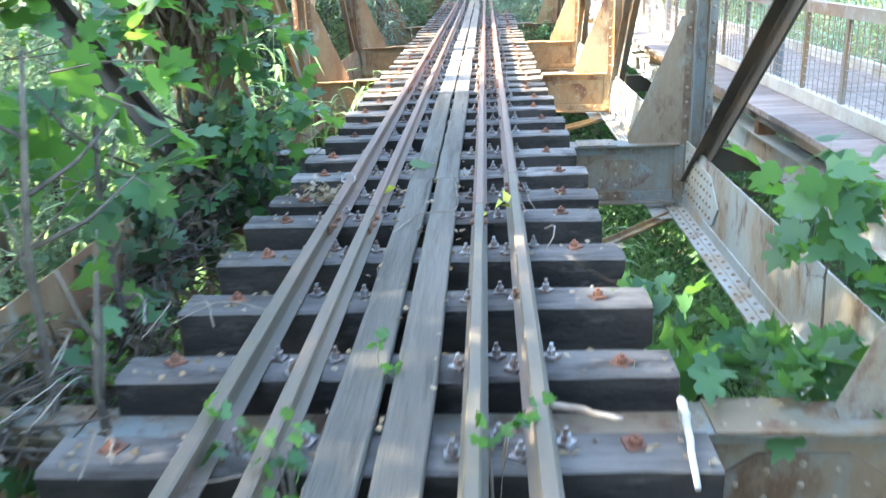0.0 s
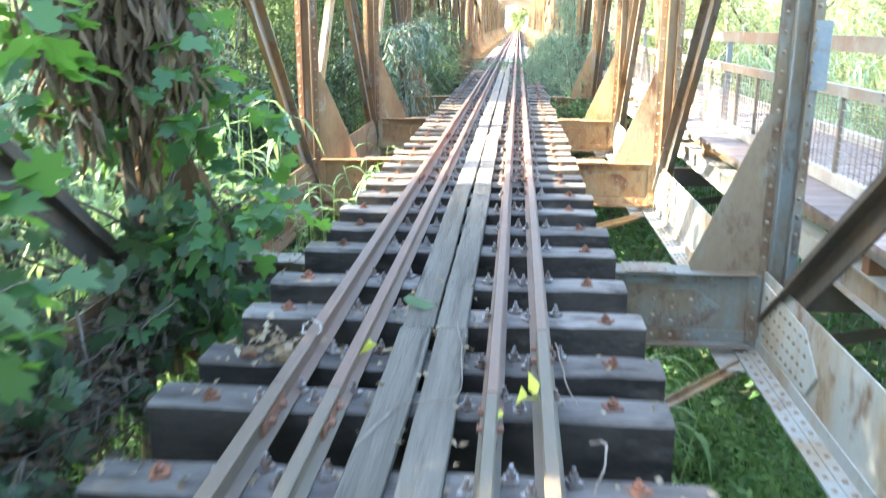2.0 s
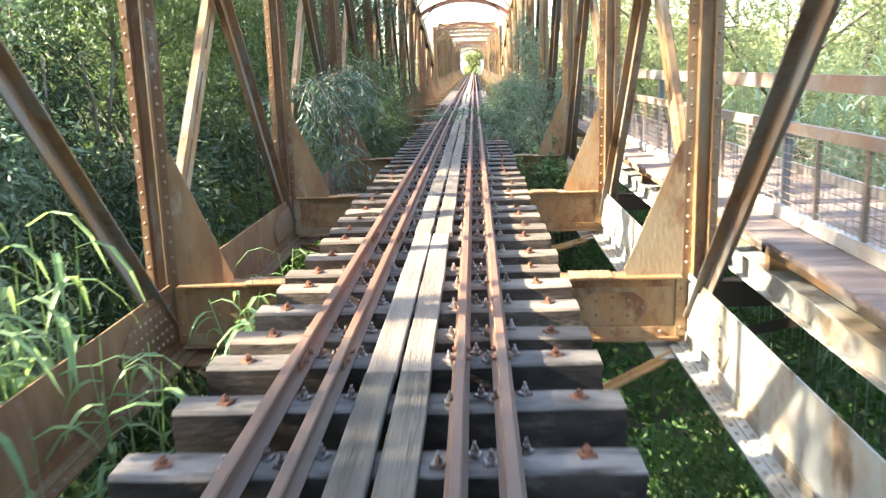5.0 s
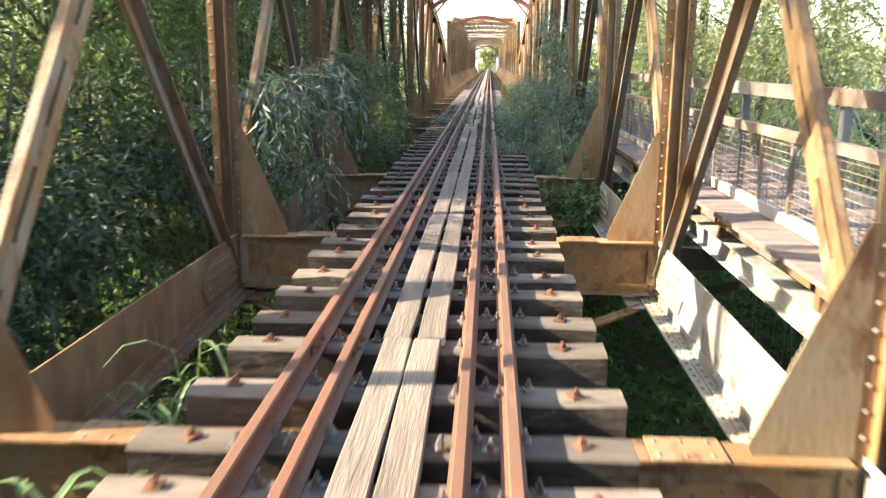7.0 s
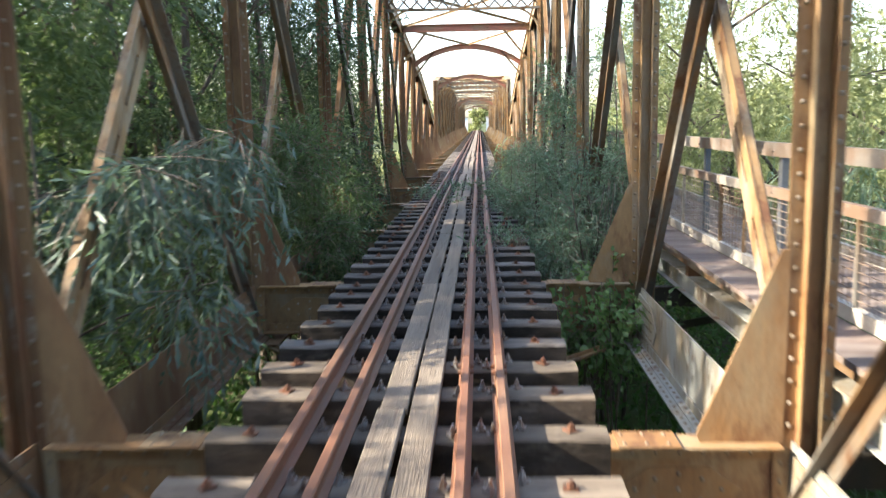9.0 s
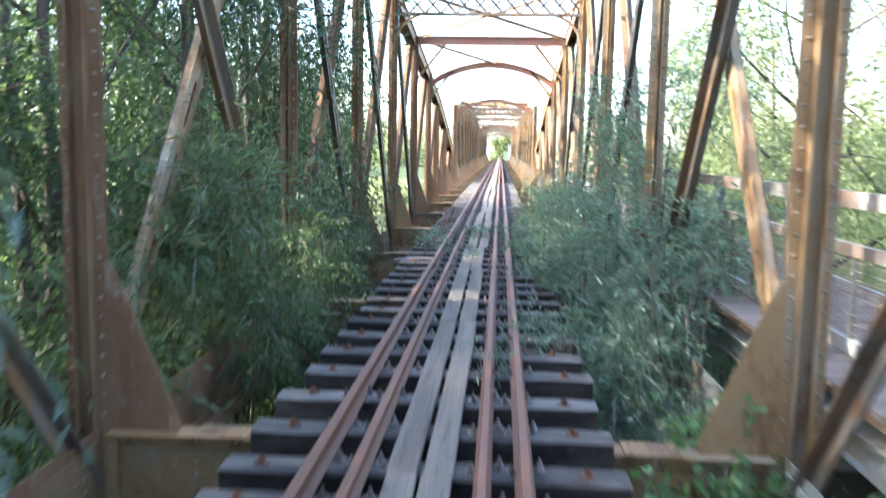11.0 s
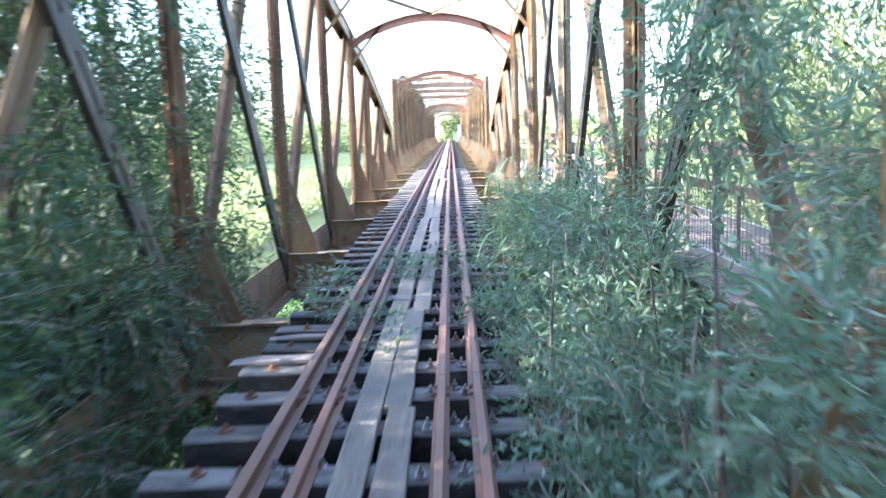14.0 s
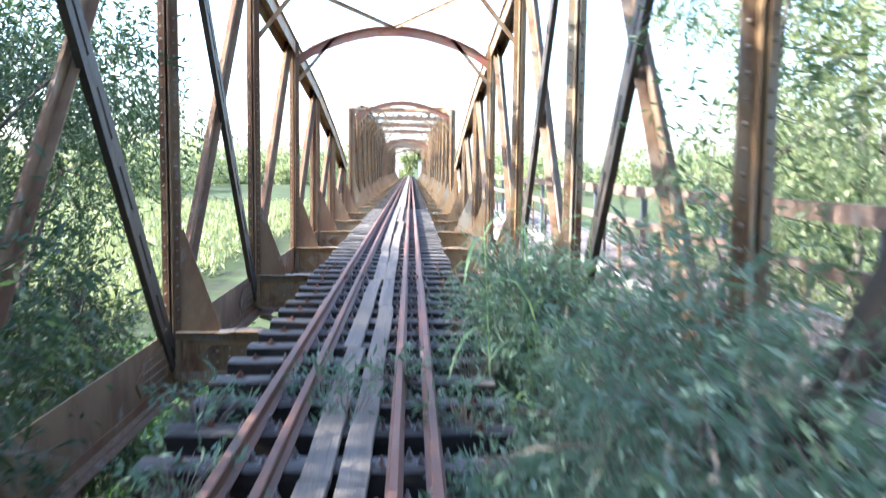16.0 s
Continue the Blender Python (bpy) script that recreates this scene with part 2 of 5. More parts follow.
L_BRAMBLE = leafy("bramble_leaf", (0.06, 0.13, 0.045), (0.18, 0.29, 0.11), (0.22, 0.38, 0.09), 0.34, 0.42)
# Still darker leaf for the shaded bushes behind the truss
L_DEEP_SHADE = leafy("deep_shade_leaf", (0.022, 0.045, 0.022), (0.055, 0.09, 0.045), (0.06, 0.11, 0.03), 0.16, 0.5)
L_BROWN = leafy("rotting_leaf", (0.045, 0.035, 0.022), (0.14, 0.105, 0.065), (0.08, 0.05, 0.03), 0.12, 0.85)
L_YELLOW = leafy("yellow_leaf", (0.45, 0.45, 0.05), (0.55, 0.55, 0.10), (0.5, 0.5, 0.08), 0.25, 0.6)


# ---- mesh helpers ----
class Shape:
    """Collects vertices and faces for one mesh."""

    def __init__(self):
        self.v, self.f = [], []

    def add(self, verts, faces, m=None):
        o = len(self.v)
        self.v += [tuple(m @ Vector(p)) for p in verts] if m else [tuple(p) for p in verts]
        self.f += [tuple(i + o for i in f) for f in faces]
        return self

    def box(self, x0, x1, y0, y1, z0, z1, m=None):
        v = [(x, y, z) for z in (z0, z1) for y in (y0, y1) for x in (x0, x1)]
        return self.add(v, [(0, 2, 3, 1), (4, 5, 7, 6), (0, 1, 5, 4), (2, 6, 7, 3), (0, 4, 6, 2), (1, 3, 7, 5)], m)

    def prism(self, poly, d0, d1, axis="y", m=None):
        """A polygon drawn in the two other axes, in order, and drawn out along axis."""
        put = {"y": lambda a, b, d: (a, d, b), "x": lambda a, b, d: (d, a, b), "z": lambda a, b, d: (a, b, d)}[axis]
        k = len(poly)
        v = [put(a, b, d0) for a, b in poly] + [put(a, b, d1) for a, b in poly]
        return self.add(v, [tuple(range(k)), tuple(range(2 * k - 1, k - 1, -1))] + [(i, i + k, (i + 1) % k + k, (i + 1) % k) for i in range(k)], m)

    def bar(self, a, b, w, h, side=(1, 0, 0)):
        """A straight bar from a to b, w along side, h across it."""
        a, b = Vector(a), Vector(b)
        d = (b - a).normalized()
        s = Vector(side)
        s = (s - d * s.dot(d)).normalized()
        u = s.cross(d)
        v = [p + s * (i * w / 2) + u * (j * h / 2) for p in (a, b) for i, j in ((-1, -1), (1, -1), (1, 1), (-1, 1))]
        return self.add(v, [(3, 2, 1, 0), (4, 5, 6, 7), (0, 1, 5, 4), (1, 2, 6, 5), (2, 3, 7, 6), (3, 0, 4, 7)])

    def tube(self, pts, radii, sides=7):
        o, k = len(self.v), sides
        pts = [Vector(p) for p in pts]
        for i, p in enumerate(pts):
            d = (pts[min(i + 1, len(pts) - 1)] - pts[max(i - 1, 0)]).normalized()
            s = d.cross(Vector((0.31, 0.2, 0.93)) if abs(d.z) < 0.9 else Vector((1, 0.1, 0))).normalized()
            u = s.cross(d)
            for j in range(k):
                a = 2 * math.pi * j / k
                self.v.append(tuple(p + (s * math.cos(a) + u * math.sin(a)) * radii[i]))
        for i in range(len(pts) - 1):
            for j in range(k):
                self.f.append((o + i * k + j, o + i * k + (j + 1) % k, o + (i + 1) * k + (j + 1) % k, o + (i + 1) * k + j))
        self.f.append(tuple(o + j for j in range(k - 1, -1, -1)))
        self.f.append(tuple(o + (len(pts) - 1) * k + j for j in range(k)))
        return self

    def rivet(self, p, n, r=0.016):
        """A round rivet head at p on a face with the normal n."""
        n = Vector(n).normalized()
        s = n.orthogonal().normalized()
        u = n.cross(s)
        p = Vector(p)
        v = []
        for rr, hh in ((1.0, -0.05), (0.72, 0.55)):
            for j in range(6):
                a = math.pi / 3 * j
                v.append(p + (s * math.cos(a) + u * math.sin(a)) * r * rr + n * r * hh)
        v.append(p + n * r * 0.85)
        f = [(j, (j + 1) % 6, (j + 1) % 6 + 6, j + 6) for j in range(6)] + [(j + 6, (j + 1) % 6 + 6, 12) for j in range(6)]
        return self.add(v, f)

    def mesh(self, name, material, smooth=False):
        me = bpy.data.meshes.new(name)
        me.from_pydata(self.v, [], self.f)
        me.materials.append(material)
        if smooth:
            me.polygons.foreach_set("use_smooth", [True] * len(me.polygons))
        me.update()
        return me


def thing(name, label, category, group="", kind="", at=(0, 0, 0)):
    ob = new(name)
    ob.location = at
    ob.empty_display_size = 0.1
    return tagged(ob, label, category, group, kind)


def solid(name, shape, material, label="", category="", group="", kind="", smooth=False):
    return tagged(new(name, shape.mesh(name, material, smooth)), label, category, group, kind)


def part(name, shape, material, parent, label="", kind="", smooth=False):
    ob = new(name, shape if isinstance(shape, bpy.types.Mesh) else shape.mesh(name, material, smooth))
    ob.parent = parent
    return tagged(ob, label, kind=kind)


def built_up(name, shapes, material, parent, piece, label=""):
    """A member riveted up from several pieces: the first is the member itself, the others hang under it."""
    main = part(name, shapes[0], material, parent, label)
    for sh in shapes[1:]:
        part(piece, sh, material, main)
    return main


def box(*a):
    return Shape().box(*a)


def bar(*a, **k):
    return Shape().bar(*a, **k)


def leaf_mesh(name, pos, way, length, width, material, fold=0.25, rng=None, shape=None, flat=None):
    """Many leaves as one mesh: numpy arrays of places and pointing directions; each leaf folds along its rib."""
    n = len(pos)
    way = way / np.maximum(np.linalg.norm(way, axis=1, keepdims=True), 1e-6)
    side = np.cross(way, rng.normal(size=(n, 3)) if flat is None else rng.normal(size=(n, 3)) * flat + (0, 0, 1))
    side /= np.maximum(np.linalg.norm(side, axis=1, keepdims=True), 1e-6)
    up = np.cross(side, way)
    ln = (length * rng.uniform(0.65, 1.25, n))[:, None]
    wd = (width * rng.uniform(0.7, 1.2, n))[:, None]
    outline = shape or [(0, 0), (0.45, 0.5), (1, 0), (0.45, -0.5)]
    k = len(outline)
    v = np.empty((n, k, 3))
    for i, (a, b) in enumerate(outline):
        v[:, i] = pos + way * ln * a + side * wd * b + up * (abs(b) * fold * wd - 0.25 * a * a * ln)
    v = v.reshape(-1, 3)
    me = bpy.data.meshes.new(name)
    if k == 4:
        idx = np.arange(n)[:, None] * 4
        loops = np.concatenate([idx + 0, idx + 1, idx + 2, idx + 0, idx + 2, idx + 3], axis=1).reshape(-1)
        nf, per = 2 * n, 3
    else:
        loops = np.arange(n * k)
        nf, per = n, k
    me.vertices.add(len(v))
    me.vertices.foreach_set("co", v.reshape(-1))
    me.loops.add(len(loops))
    me.loops.foreach_set("vertex_index", loops.astype(np.int32))
    me.polygons.add(nf)
    me.polygons.foreach_set("loop_start", np.arange(nf, dtype=np.int32) * per)
    me.materials.append(material)
    me.update(calc_edges=True)
    return me


FIG_LEAF = [(0, 0), (-0.06, 0.22), (0.10, 0.46), (0.32, 0.50), (0.38, 0.27), (0.60, 0.44), (0.78, 0.36), (0.70, 0.18), (1.0, 0.0), (0.70, -0.18), (0.78, -0.36), (0.60, -0.44), (0.38, -0.27), (0.32, -0.50), (0.10, -0.46), (-0.06, -0.22)]


def cloud(rng, clumps):
    """Places inside ellipsoids: rows of centre, radii and number. Denser towards the outside."""
    out, outward = [], []
    for (cx, cy, cz), (rx, ry, rz), n in clumps:
        d = rng.normal(size=(n, 3))
        d /= np.linalg.norm(d, axis=1, keepdims=True)
        r = rng.uniform(0.15, 1.0, n)[:, None] ** 0.6
        out.append(d * r * (rx, ry, rz) + (cx, cy, cz))
        outward.append(d)
    return np.concatenate(out), np.concatenate(outward)


# ---- the ground and the river bank ----
def ground_height(x, y):
    far = max(0.0, min(1.0, (math.hypot(x, (y - 35) * 0.4) - 12) / 60))
    return -3.4 + 0.35 * noise.noise((x * 0.12, y * 0.12, 0)) + 1.6 * far


NODE0, PANEL = 11.22, 4.70


def node_y(k):
    return NODE0 + PANEL * k


def build_ground():
    xs = [-1500, -500, -200, -100, -60] + [-40 + 2 * i for i in range(41)] + [60, 100, 200, 500, 1500]
    ys = [-800, -200, -80, -40] + [-20 + 3 * i for i in range(50)] + [150, 200, 300, 500, 1000, 2500]
    s = Shape()
    s.v = [(x, y, ground_height(x, y)) for y in ys for x in xs]
    w = len(xs)
    s.f = [(j * w + i, j * w + i + 1, (j + 1) * w + i + 1, (j + 1) * w + i) for j in range(len(ys) - 1) for i in range(w - 1)]
    solid("ground", s, M_GROUND, "damp earth bank overgrown with green weeds", "ground", kind="structure", smooth=True)


build_ground()


# ---- the steel truss bridge ----
TX = 2.15          # truss planes at x = +-TX
BEAM_TOP, CHORD_LOW = -0.275, -0.87


def build_post(parent, sx, y, top, detail, x_in=2.06, x_out=2.33):
    a = lambda x: sx * x
    shapes = []
    for x0, x1, d in ((x_in, x_out, 0.006), (x_in, x_in + 0.075, 0.016), (x_out - 0.075, x_out, 0.016)):
        shapes.append(box(min(a(x0), a(x1)), max(a(x0), a(x1)), y - d, y + d, CHORD_LOW, top))
    for x0 in (x_in + 0.075, x_out - 0.086):
        shapes.append(box(min(a(x0), a(x0 + 0.011)), max(a(x0), a(x0 + 0.011)), y - 0.085, y + 0.085, CHORD_LOW + 0.4, top))
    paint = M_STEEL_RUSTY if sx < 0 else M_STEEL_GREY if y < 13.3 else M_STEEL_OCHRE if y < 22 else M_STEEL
    post = built_up("post", shapes, paint, parent, "angle_iron")
    g = Shape()
    tri = [(a(1.62), BEAM_TOP), (a(x_in + 0.01), BEAM_TOP), (a(x_in + 0.01), 0.80), (a(x_in - 0.03), 0.80), (a(1.60), BEAM_TOP + 0.05)]
    g.prism(tri if sx > 0 else tri[::-1], y - 0.022, y - 0.008)
    part("gusset_plate", g, paint, post, "triangular riveted steel knee plate")
    if detail:
        r = Shape()
        for i in range(26):
            r.rivet((a(x_in + 0.04), y - 0.022 if BEAM_TOP + 0.1 + i * 0.125 < 0.8 else y - 0.016, BEAM_TOP + 0.1 + i * 0.125), (0, -1, 0))
            r.rivet((a(x_out - 0.035), y - 0.016, BEAM_TOP + 0.14 + i * 0.125), (0, -1, 0), 0.018)
        part("rivets", r, M_RIVET, post, kind="stuff", smooth=True)
        if sx > 0 and y < 13:
            c = Shape()
            c.box(x_out - 0.09, x_out + 0.05, y - 0.034, y - 0.020, 0.96, 1.40)
            plate = part("connection_plate", c, M_PLATE, post, "blue-grey bolted plate")
            r = Shape()
            for z in (1.02, 1.14, 1.26, 1.34):
                r.rivet((x_out - 0.055, y - 0.034, z), (0, -1, 0), 0.018)
            part("bolts", r, M_RIVET, plate, kind="stuff")
    return post


def build_floor_beam(parent, y, detail):
    paint = M_STEEL_GREY if y < 13.3 else M_STEEL_OCHRE if y < 22 else M_STEEL
    shapes = [box(-2.12, 2.12, y - 0.006, y + 0.006, -0.80, BEAM_TOP - 0.014), box(-2.05, 2.05, y - 0.11, y + 0.11, BEAM_TOP - 0.014, BEAM_TOP),
              box(-2.05, 2.05, y - 0.075, y - 0.006, BEAM_TOP - 0.028, BEAM_TOP - 0.014), box(-2.05, 2.05, y - 0.018, y - 0.006, BEAM_TOP - 0.10, BEAM_TOP - 0.03),
              box(-2.05, 2.05, y - 0.018, y - 0.006, -0.80, -0.715), box(-2.05, 2.05, y - 0.10, y + 0.10, -0.815, -0.80)]
    beam = built_up("floor_beam", shapes, paint, parent, "flange")
    for sx in (-1, 1):
        p = Shape()
        hexa = [(sx * x, z) for x, z in ((1.16, -0.55), (1.34, -0.42), (1.68, -0.42), (1.86, -0.55), (1.68, -0.69), (1.34, -0.69))]
        p.prism(hexa if sx > 0 else hexa[::-1], y - 0.018, y - 0.006)
        plate = part("splice_plate", p, paint, beam, "hexagonal riveted plate")
        t = Shape()
        t.box(min(sx * 1.16, sx * 1.5), max(sx * 1.16, sx * 1.5), y - 0.12, y + 0.12, BEAM_TOP, BEAM_TOP + 0.012)
        part("cover_plate", t, paint, beam)
        e = Shape()
        e.box(min(sx * 2.02, sx * 2.10), max(sx * 2.02, sx * 2.10), y - 0.03, y - 0.018, -0.79, BEAM_TOP - 0.03)
        part("end_angle", e, paint, beam)
        if detail:
            r = Shape()
            for i, (x, z) in enumerate([(1.27, -0.55), (1.38, -0.49), (1.38, -0.61), (1.51, -0.46), (1.51, -0.55), (1.51, -0.65), (1.64, -0.49), (1.64, -0.61), (1.75, -0.55)]):
                r.rivet((sx * x, y - 0.018, z), (0, -1, 0))
            for i in range(8):
                r.rivet((sx * (1.12 + i * 0.13), y - 0.018, -0.755), (0, -1, 0))
                r.rivet((sx * (1.12 + i * 0.13), y - 0.018, BEAM_TOP - 0.06), (0, -1, 0), 0.013)
            for i in range(3):
                for j in (-0.07, 0.07):
                    r.rivet((sx * (1.2 + i * 0.12), y + j, BEAM_TOP + 0.012), (0, 0, 1), 0.013)
            for i in range(4):
                r.rivet((sx * 2.06, y - 0.03, -0.72 + i * 0.11), (0, -1, 0), 0.014)
            part("rivets", r, M_RIVET, beam, kind="stuff", smooth=True)


def build_chord(parent, sx, y0, y1, ks, detail):
    paint = M_STEEL_PALE if sx > 0 else M_STEEL_RUSTY
    a = lambda p, q: (min(sx * p, sx * q), max(sx * p, sx * q))
    shapes = [box(*a(2.12, 2.135), y0, y1, CHORD_LOW + 0.015, -0.27), box(*a(1.96, 2.40), y0, y1, CHORD_LOW, CHORD_LOW + 0.015),
              box(*a(2.04, 2.12), y0, y1, CHORD_LOW + 0.015, CHORD_LOW + 0.027), box(*a(2.108, 2.12), y0, y1, CHORD_LOW + 0.027, CHORD_LOW + 0.11)]
    chord = built_up("lower_chord", shapes, paint, parent, "flange")
    for k in ks:
        y = node_y(k)
        p = Shape()
        poly = [(y - 1.2, -0.55), (y - 1.06, -0.72), (y - 0.1, -0.74), (y - 0.1, -0.33), (y - 0.93, -0.36)]
        p.prism(poly if sx < 0 else poly[::-1], *a(2.104, 2.116), axis="x")
        part("node_plate", p, paint, chord, "riveted node plate")
        f = Shape()
        f.box(*a(1.80, 2.10), y - 0.35, y + 0.35, CHORD_LOW - 0.012, CHORD_LOW - 0.002)
        part("bracing_plate", f, paint, chord)
    if detail:
        r = Shape()
        y = y0 + 0.1
        while y < y1:
            if detail[0] < y < detail[1]:
                r.rivet((sx * 2.075, y, CHORD_LOW + 0.027), (0, 0, 1), 0.018)
                r.rivet((sx * 2.0, y + 0.06, CHORD_LOW + 0.015), (0, 0, 1), 0.016)
            y += 0.13
        for k in ks:
            y = node_y(k)
            if detail[0] < y < detail[1] + 2:
                for i in range(9):
                    for j in range(4):
                        r.rivet((sx * 2.104, y - 0.99 + 0.1 * i, -0.68 + 0.09 * j), (-sx, 0, 0), 0.017)
        part("rivets", r, M_RIVET, chord, kind="stuff", smooth=True)


def plain_diagonal(parent, sx, p, q, paint, x=2.16, wide=0.17):
    """A heavy built-up member: a flat with an angle on each side."""
    p, q = Vector((sx * x, *p)), Vector((sx * x, *q))
    way = (q - p).normalized()
    up = Vector((0, -way.z, way.y))
    shapes = [bar(p, q, 0.014, wide)]
    for h in (0.035 - wide / 2 - 0.012, wide / 2 - 0.023):
        o = up * h + Vector((-sx * 0.0145, 0, 0))
        shapes.append(bar(p + o, q + o, 0.013, 0.07))
    for d in (-0.055, 0.05):
        o = Vector((sx * d, 0, 0)) - up * 0.02
        shapes.append(bar(p + o, q + o, 0.08, 0.014))
    built_up("diagonal", shapes, paint, parent, "angle_iron")


def slotted_diagonal(parent, sx, p, q, paint, backed, x=2.27):
    """A counter of two angles with a gap between them, joined by battens."""
    p, q = Vector((sx * x, *p)), Vector((sx * x, *q))
    way = (q - p).normalized()
    up = Vector((0, -way.z, way.y))
    shapes = []
    for h in (-0.072, 0.072):
        shapes.append(bar(p + up * h, q + up * h, 0.013, 0.104))
        o = up * h * 1.58 + Vector((sx * 0.034, 0, 0))
        shapes.append(bar(p + o, q + o, 0.054, 0.012))
    slotted = built_up("diagonal", shapes, paint, parent, "angle_iron")
    if backed:
        o = Vector((sx * 0.066, 0, 0))
        # Added back plate, near-black to put shade into the slots
        part("back_plate", bar(p + o, q + o, 0.008, 0.235), M_STEEL_BLACK, slotted)
    for i in range(int((q - p).length / 0.78)):
        c = p + way * (0.40 + 0.78 * i)
        part("batten", bar(c - way * 0.14, c + way * 0.14, 0.016, 0.06), paint, slotted)


def build_diagonals(parent, sx, i, n, ya, za, yb, zb):
    """One panel's members: the main diagonals fall towards the middle of the span, and the middle panels have slotted counters."""
    lo = -0.62
    back, forth = ((yb - 0.12, lo), (ya + 0.1, za)), ((ya + 0.12, lo), (yb - 0.1, zb))
    half = n / 2
    first = i + 0.5 < half
    if not first:
        back, forth = ((yb - 0.02, lo), (ya + 0.2, za)), ((ya + 0.22, lo), (yb + 0.0, zb))
    plain_diagonal(parent, sx, *(back if first else forth), (M_STEEL_BLACK if ya < 8.9 else M_STEEL_DARK) if first else M_STEEL_RUSTY if sx < 0 else M_STEEL_TAN, x=2.16 if first else 2.21, wide=(0.19 if first else 0.225) + 0.035 * max(0, abs(i + 0.5 - half) - 2.5))
    if abs(i + 0.5 - half) < 3:
        # Second-half counters are near-black: their shaded face is put into the colour
        slotted_diagonal(parent, sx, *(forth if first else back), M_STEEL if first else M_STEEL_BLACK, first, x=2.27 if first else 2.08)


def arch_pts(y, z_spring, z_crown, n=12):
    return [(-2.05 + 4.1 * i / n, y, z_spring + (z_crown - z_spring) * math.sin(math.pi * i / n) ** 0.8) for i in range(n + 1)]


def build_span(name, k0, tops, label, detail=False, top_kinds=None):
    """A truss span over the nodes k0, k0+1, ... with the upper chord at the heights in tops."""
    span = thing(name, label, "bridge", "spans of the bridge")
    ks = list(range(k0, k0 + len(tops)))
    y0, y1 = node_y(ks[0]) - 0.3, node_y(ks[-1]) + 0.3
    for sx in (-1, 1):
        build_chord(span, sx, y0, y1, ks, (1.8, 42.5) if detail else None)
        for k, top in zip(ks, tops):
            build_post(span, sx, node_y(k), top, detail and k < 10, *((2.0, 2.2) if 4 <= k <= 8 else (2.06, 2.33)))
        for (k, ta), tb in zip(zip(ks, tops), tops[1:]):
            build_diagonals(span, sx, k - k0, len(tops) - 1, node_y(k), ta, node_y(k + 1), tb)
            a, b = Vector((sx * 2.2, node_y(k), ta)), Vector((sx * 2.2, node_y(k + 1), tb))
            u, w = Vector((-sx * 0.12, 0, -0.13)), Vector((sx * 0.12, 0, -0.13))
            built_up("upper_chord", [bar(a, b, 0.34, 0.02), bar(a + u, b + u, 0.02, 0.26), bar(a + w, b + w, 0.02, 0.26)], M_STEEL, span, "side_plate")
    for k in ks:
        build_floor_beam(span, node_y(k), detail and k < 9)
    for sx in (-1, 1):
        x = sx * 0.53
        built_up("stringer", [box(x - 0.008, x + 0.008, y0, y1, -0.80, -0.42), box(x - 0.09, x + 0.09, y0, y1, -0.42, -0.405), box(x - 0.09, x + 0.09, y0, y1, -0.815, -0.80)], M_STEEL, span, "flange")
    for k in ks[:-1]:
        for u in (-1, 1):
            s = Shape()
            p, q = (u * 2.0, node_y(k) + 0.15, CHORD_LOW - 0.03), (-u * 2.0, node_y(k + 1) - 0.15, CHORD_LOW - 0.03 - 0.02 * (u > 0))
            s.bar(p, q, 0.10, 0.012, side=(1, 0.4, 0))
            s.bar(p, q, 0.012, 0.09, side=(1, 0.4, 0))
            part("lower_bracing", s, M_STEEL, span)
    for i, (k, top) in enumerate(zip(ks, tops)):
        kind = (top_kinds or {}).get(k, "none")
        y = node_y(k)
        if kind == "none":
            continue
        s = Shape()
        if kind == "girder":
            shapes = [box(-2.1, 2.1, y - 0.01, y + 0.01, top - 0.22, top - 0.02), box(-2.1, 2.1, y - 0.07, y + 0.07, top - 0.02, top), box(-2.1, 2.1, y - 0.06, y + 0.06, top - 0.235, top - 0.22)]
        elif kind == "lattice":
            shapes = [box(-2.1, 2.1, y - 0.05, y + 0.05, z - 0.06, z) for z in (top - 0.26, top - 0.66)]
            for j in range(12):
                x = -2.1 + 0.35 * j
                shapes.append(bar((x, y, top - 0.67), (x + 0.35, y, top - 0.29), 0.01, 0.045, side=(0, 1, 0)))
                shapes.append(bar((x, y + 0.02, top - 0.29), (x + 0.35, y + 0.02, top - 0.67), 0.01, 0.045, side=(0, 1, 0)))
        else:
            pts = arch_pts(y, top - 0.33, top + 0.34)
            low = [(x, z - 0.2) for x, _, z in pts]
            web = Shape()
            for (x0, z0), p in zip(low, pts):
                web.v += [(x0, y - 0.006, z0), (p[0], y - 0.006, p[2]), (p[0], y + 0.006, p[2]), (x0, y + 0.006, z0)]
            for i in range(len(pts) - 1):
                for j in range(4):
                    a, b = 4 * i + j, 4 * i + (j + 1) % 4
                    web.f.append((a, a + 4, b + 4, b))
            web.f += [(0, 1, 2, 3), tuple(4 * len(pts) - 1 - j for j in range(4))]
            shapes = [web]
            for p, q in zip(pts, pts[1:]):
                shapes.append(bar(p, q, 0.16, 0.02, side=(0, 1, 0)))
        built_up("top_beam", shapes, M_REDLEAD if kind != "lattice" else M_STEEL_DARK, span, "lattice_bar" if kind == "lattice" else "flange", {"girder": "riveted cross girder", "lattice": "lattice cross girder", "arch": "curved portal girder"}[kind])
        if kind == "lattice":
            for sx in (-1, 1):
                s = Shape()
                for j in range(9):
                    t = math.pi / 2 * j / 8
                    for e, dy in ((-0.025, -0.04), (0.025, -0.04), (0.025, 0.04), (-0.025, 0.04)):
                        s.v.append((sx * (1.3 + (0.8 + e) * math.cos(t)), y + dy, top - 1.5 + (0.83 + e) * math.sin(t)))
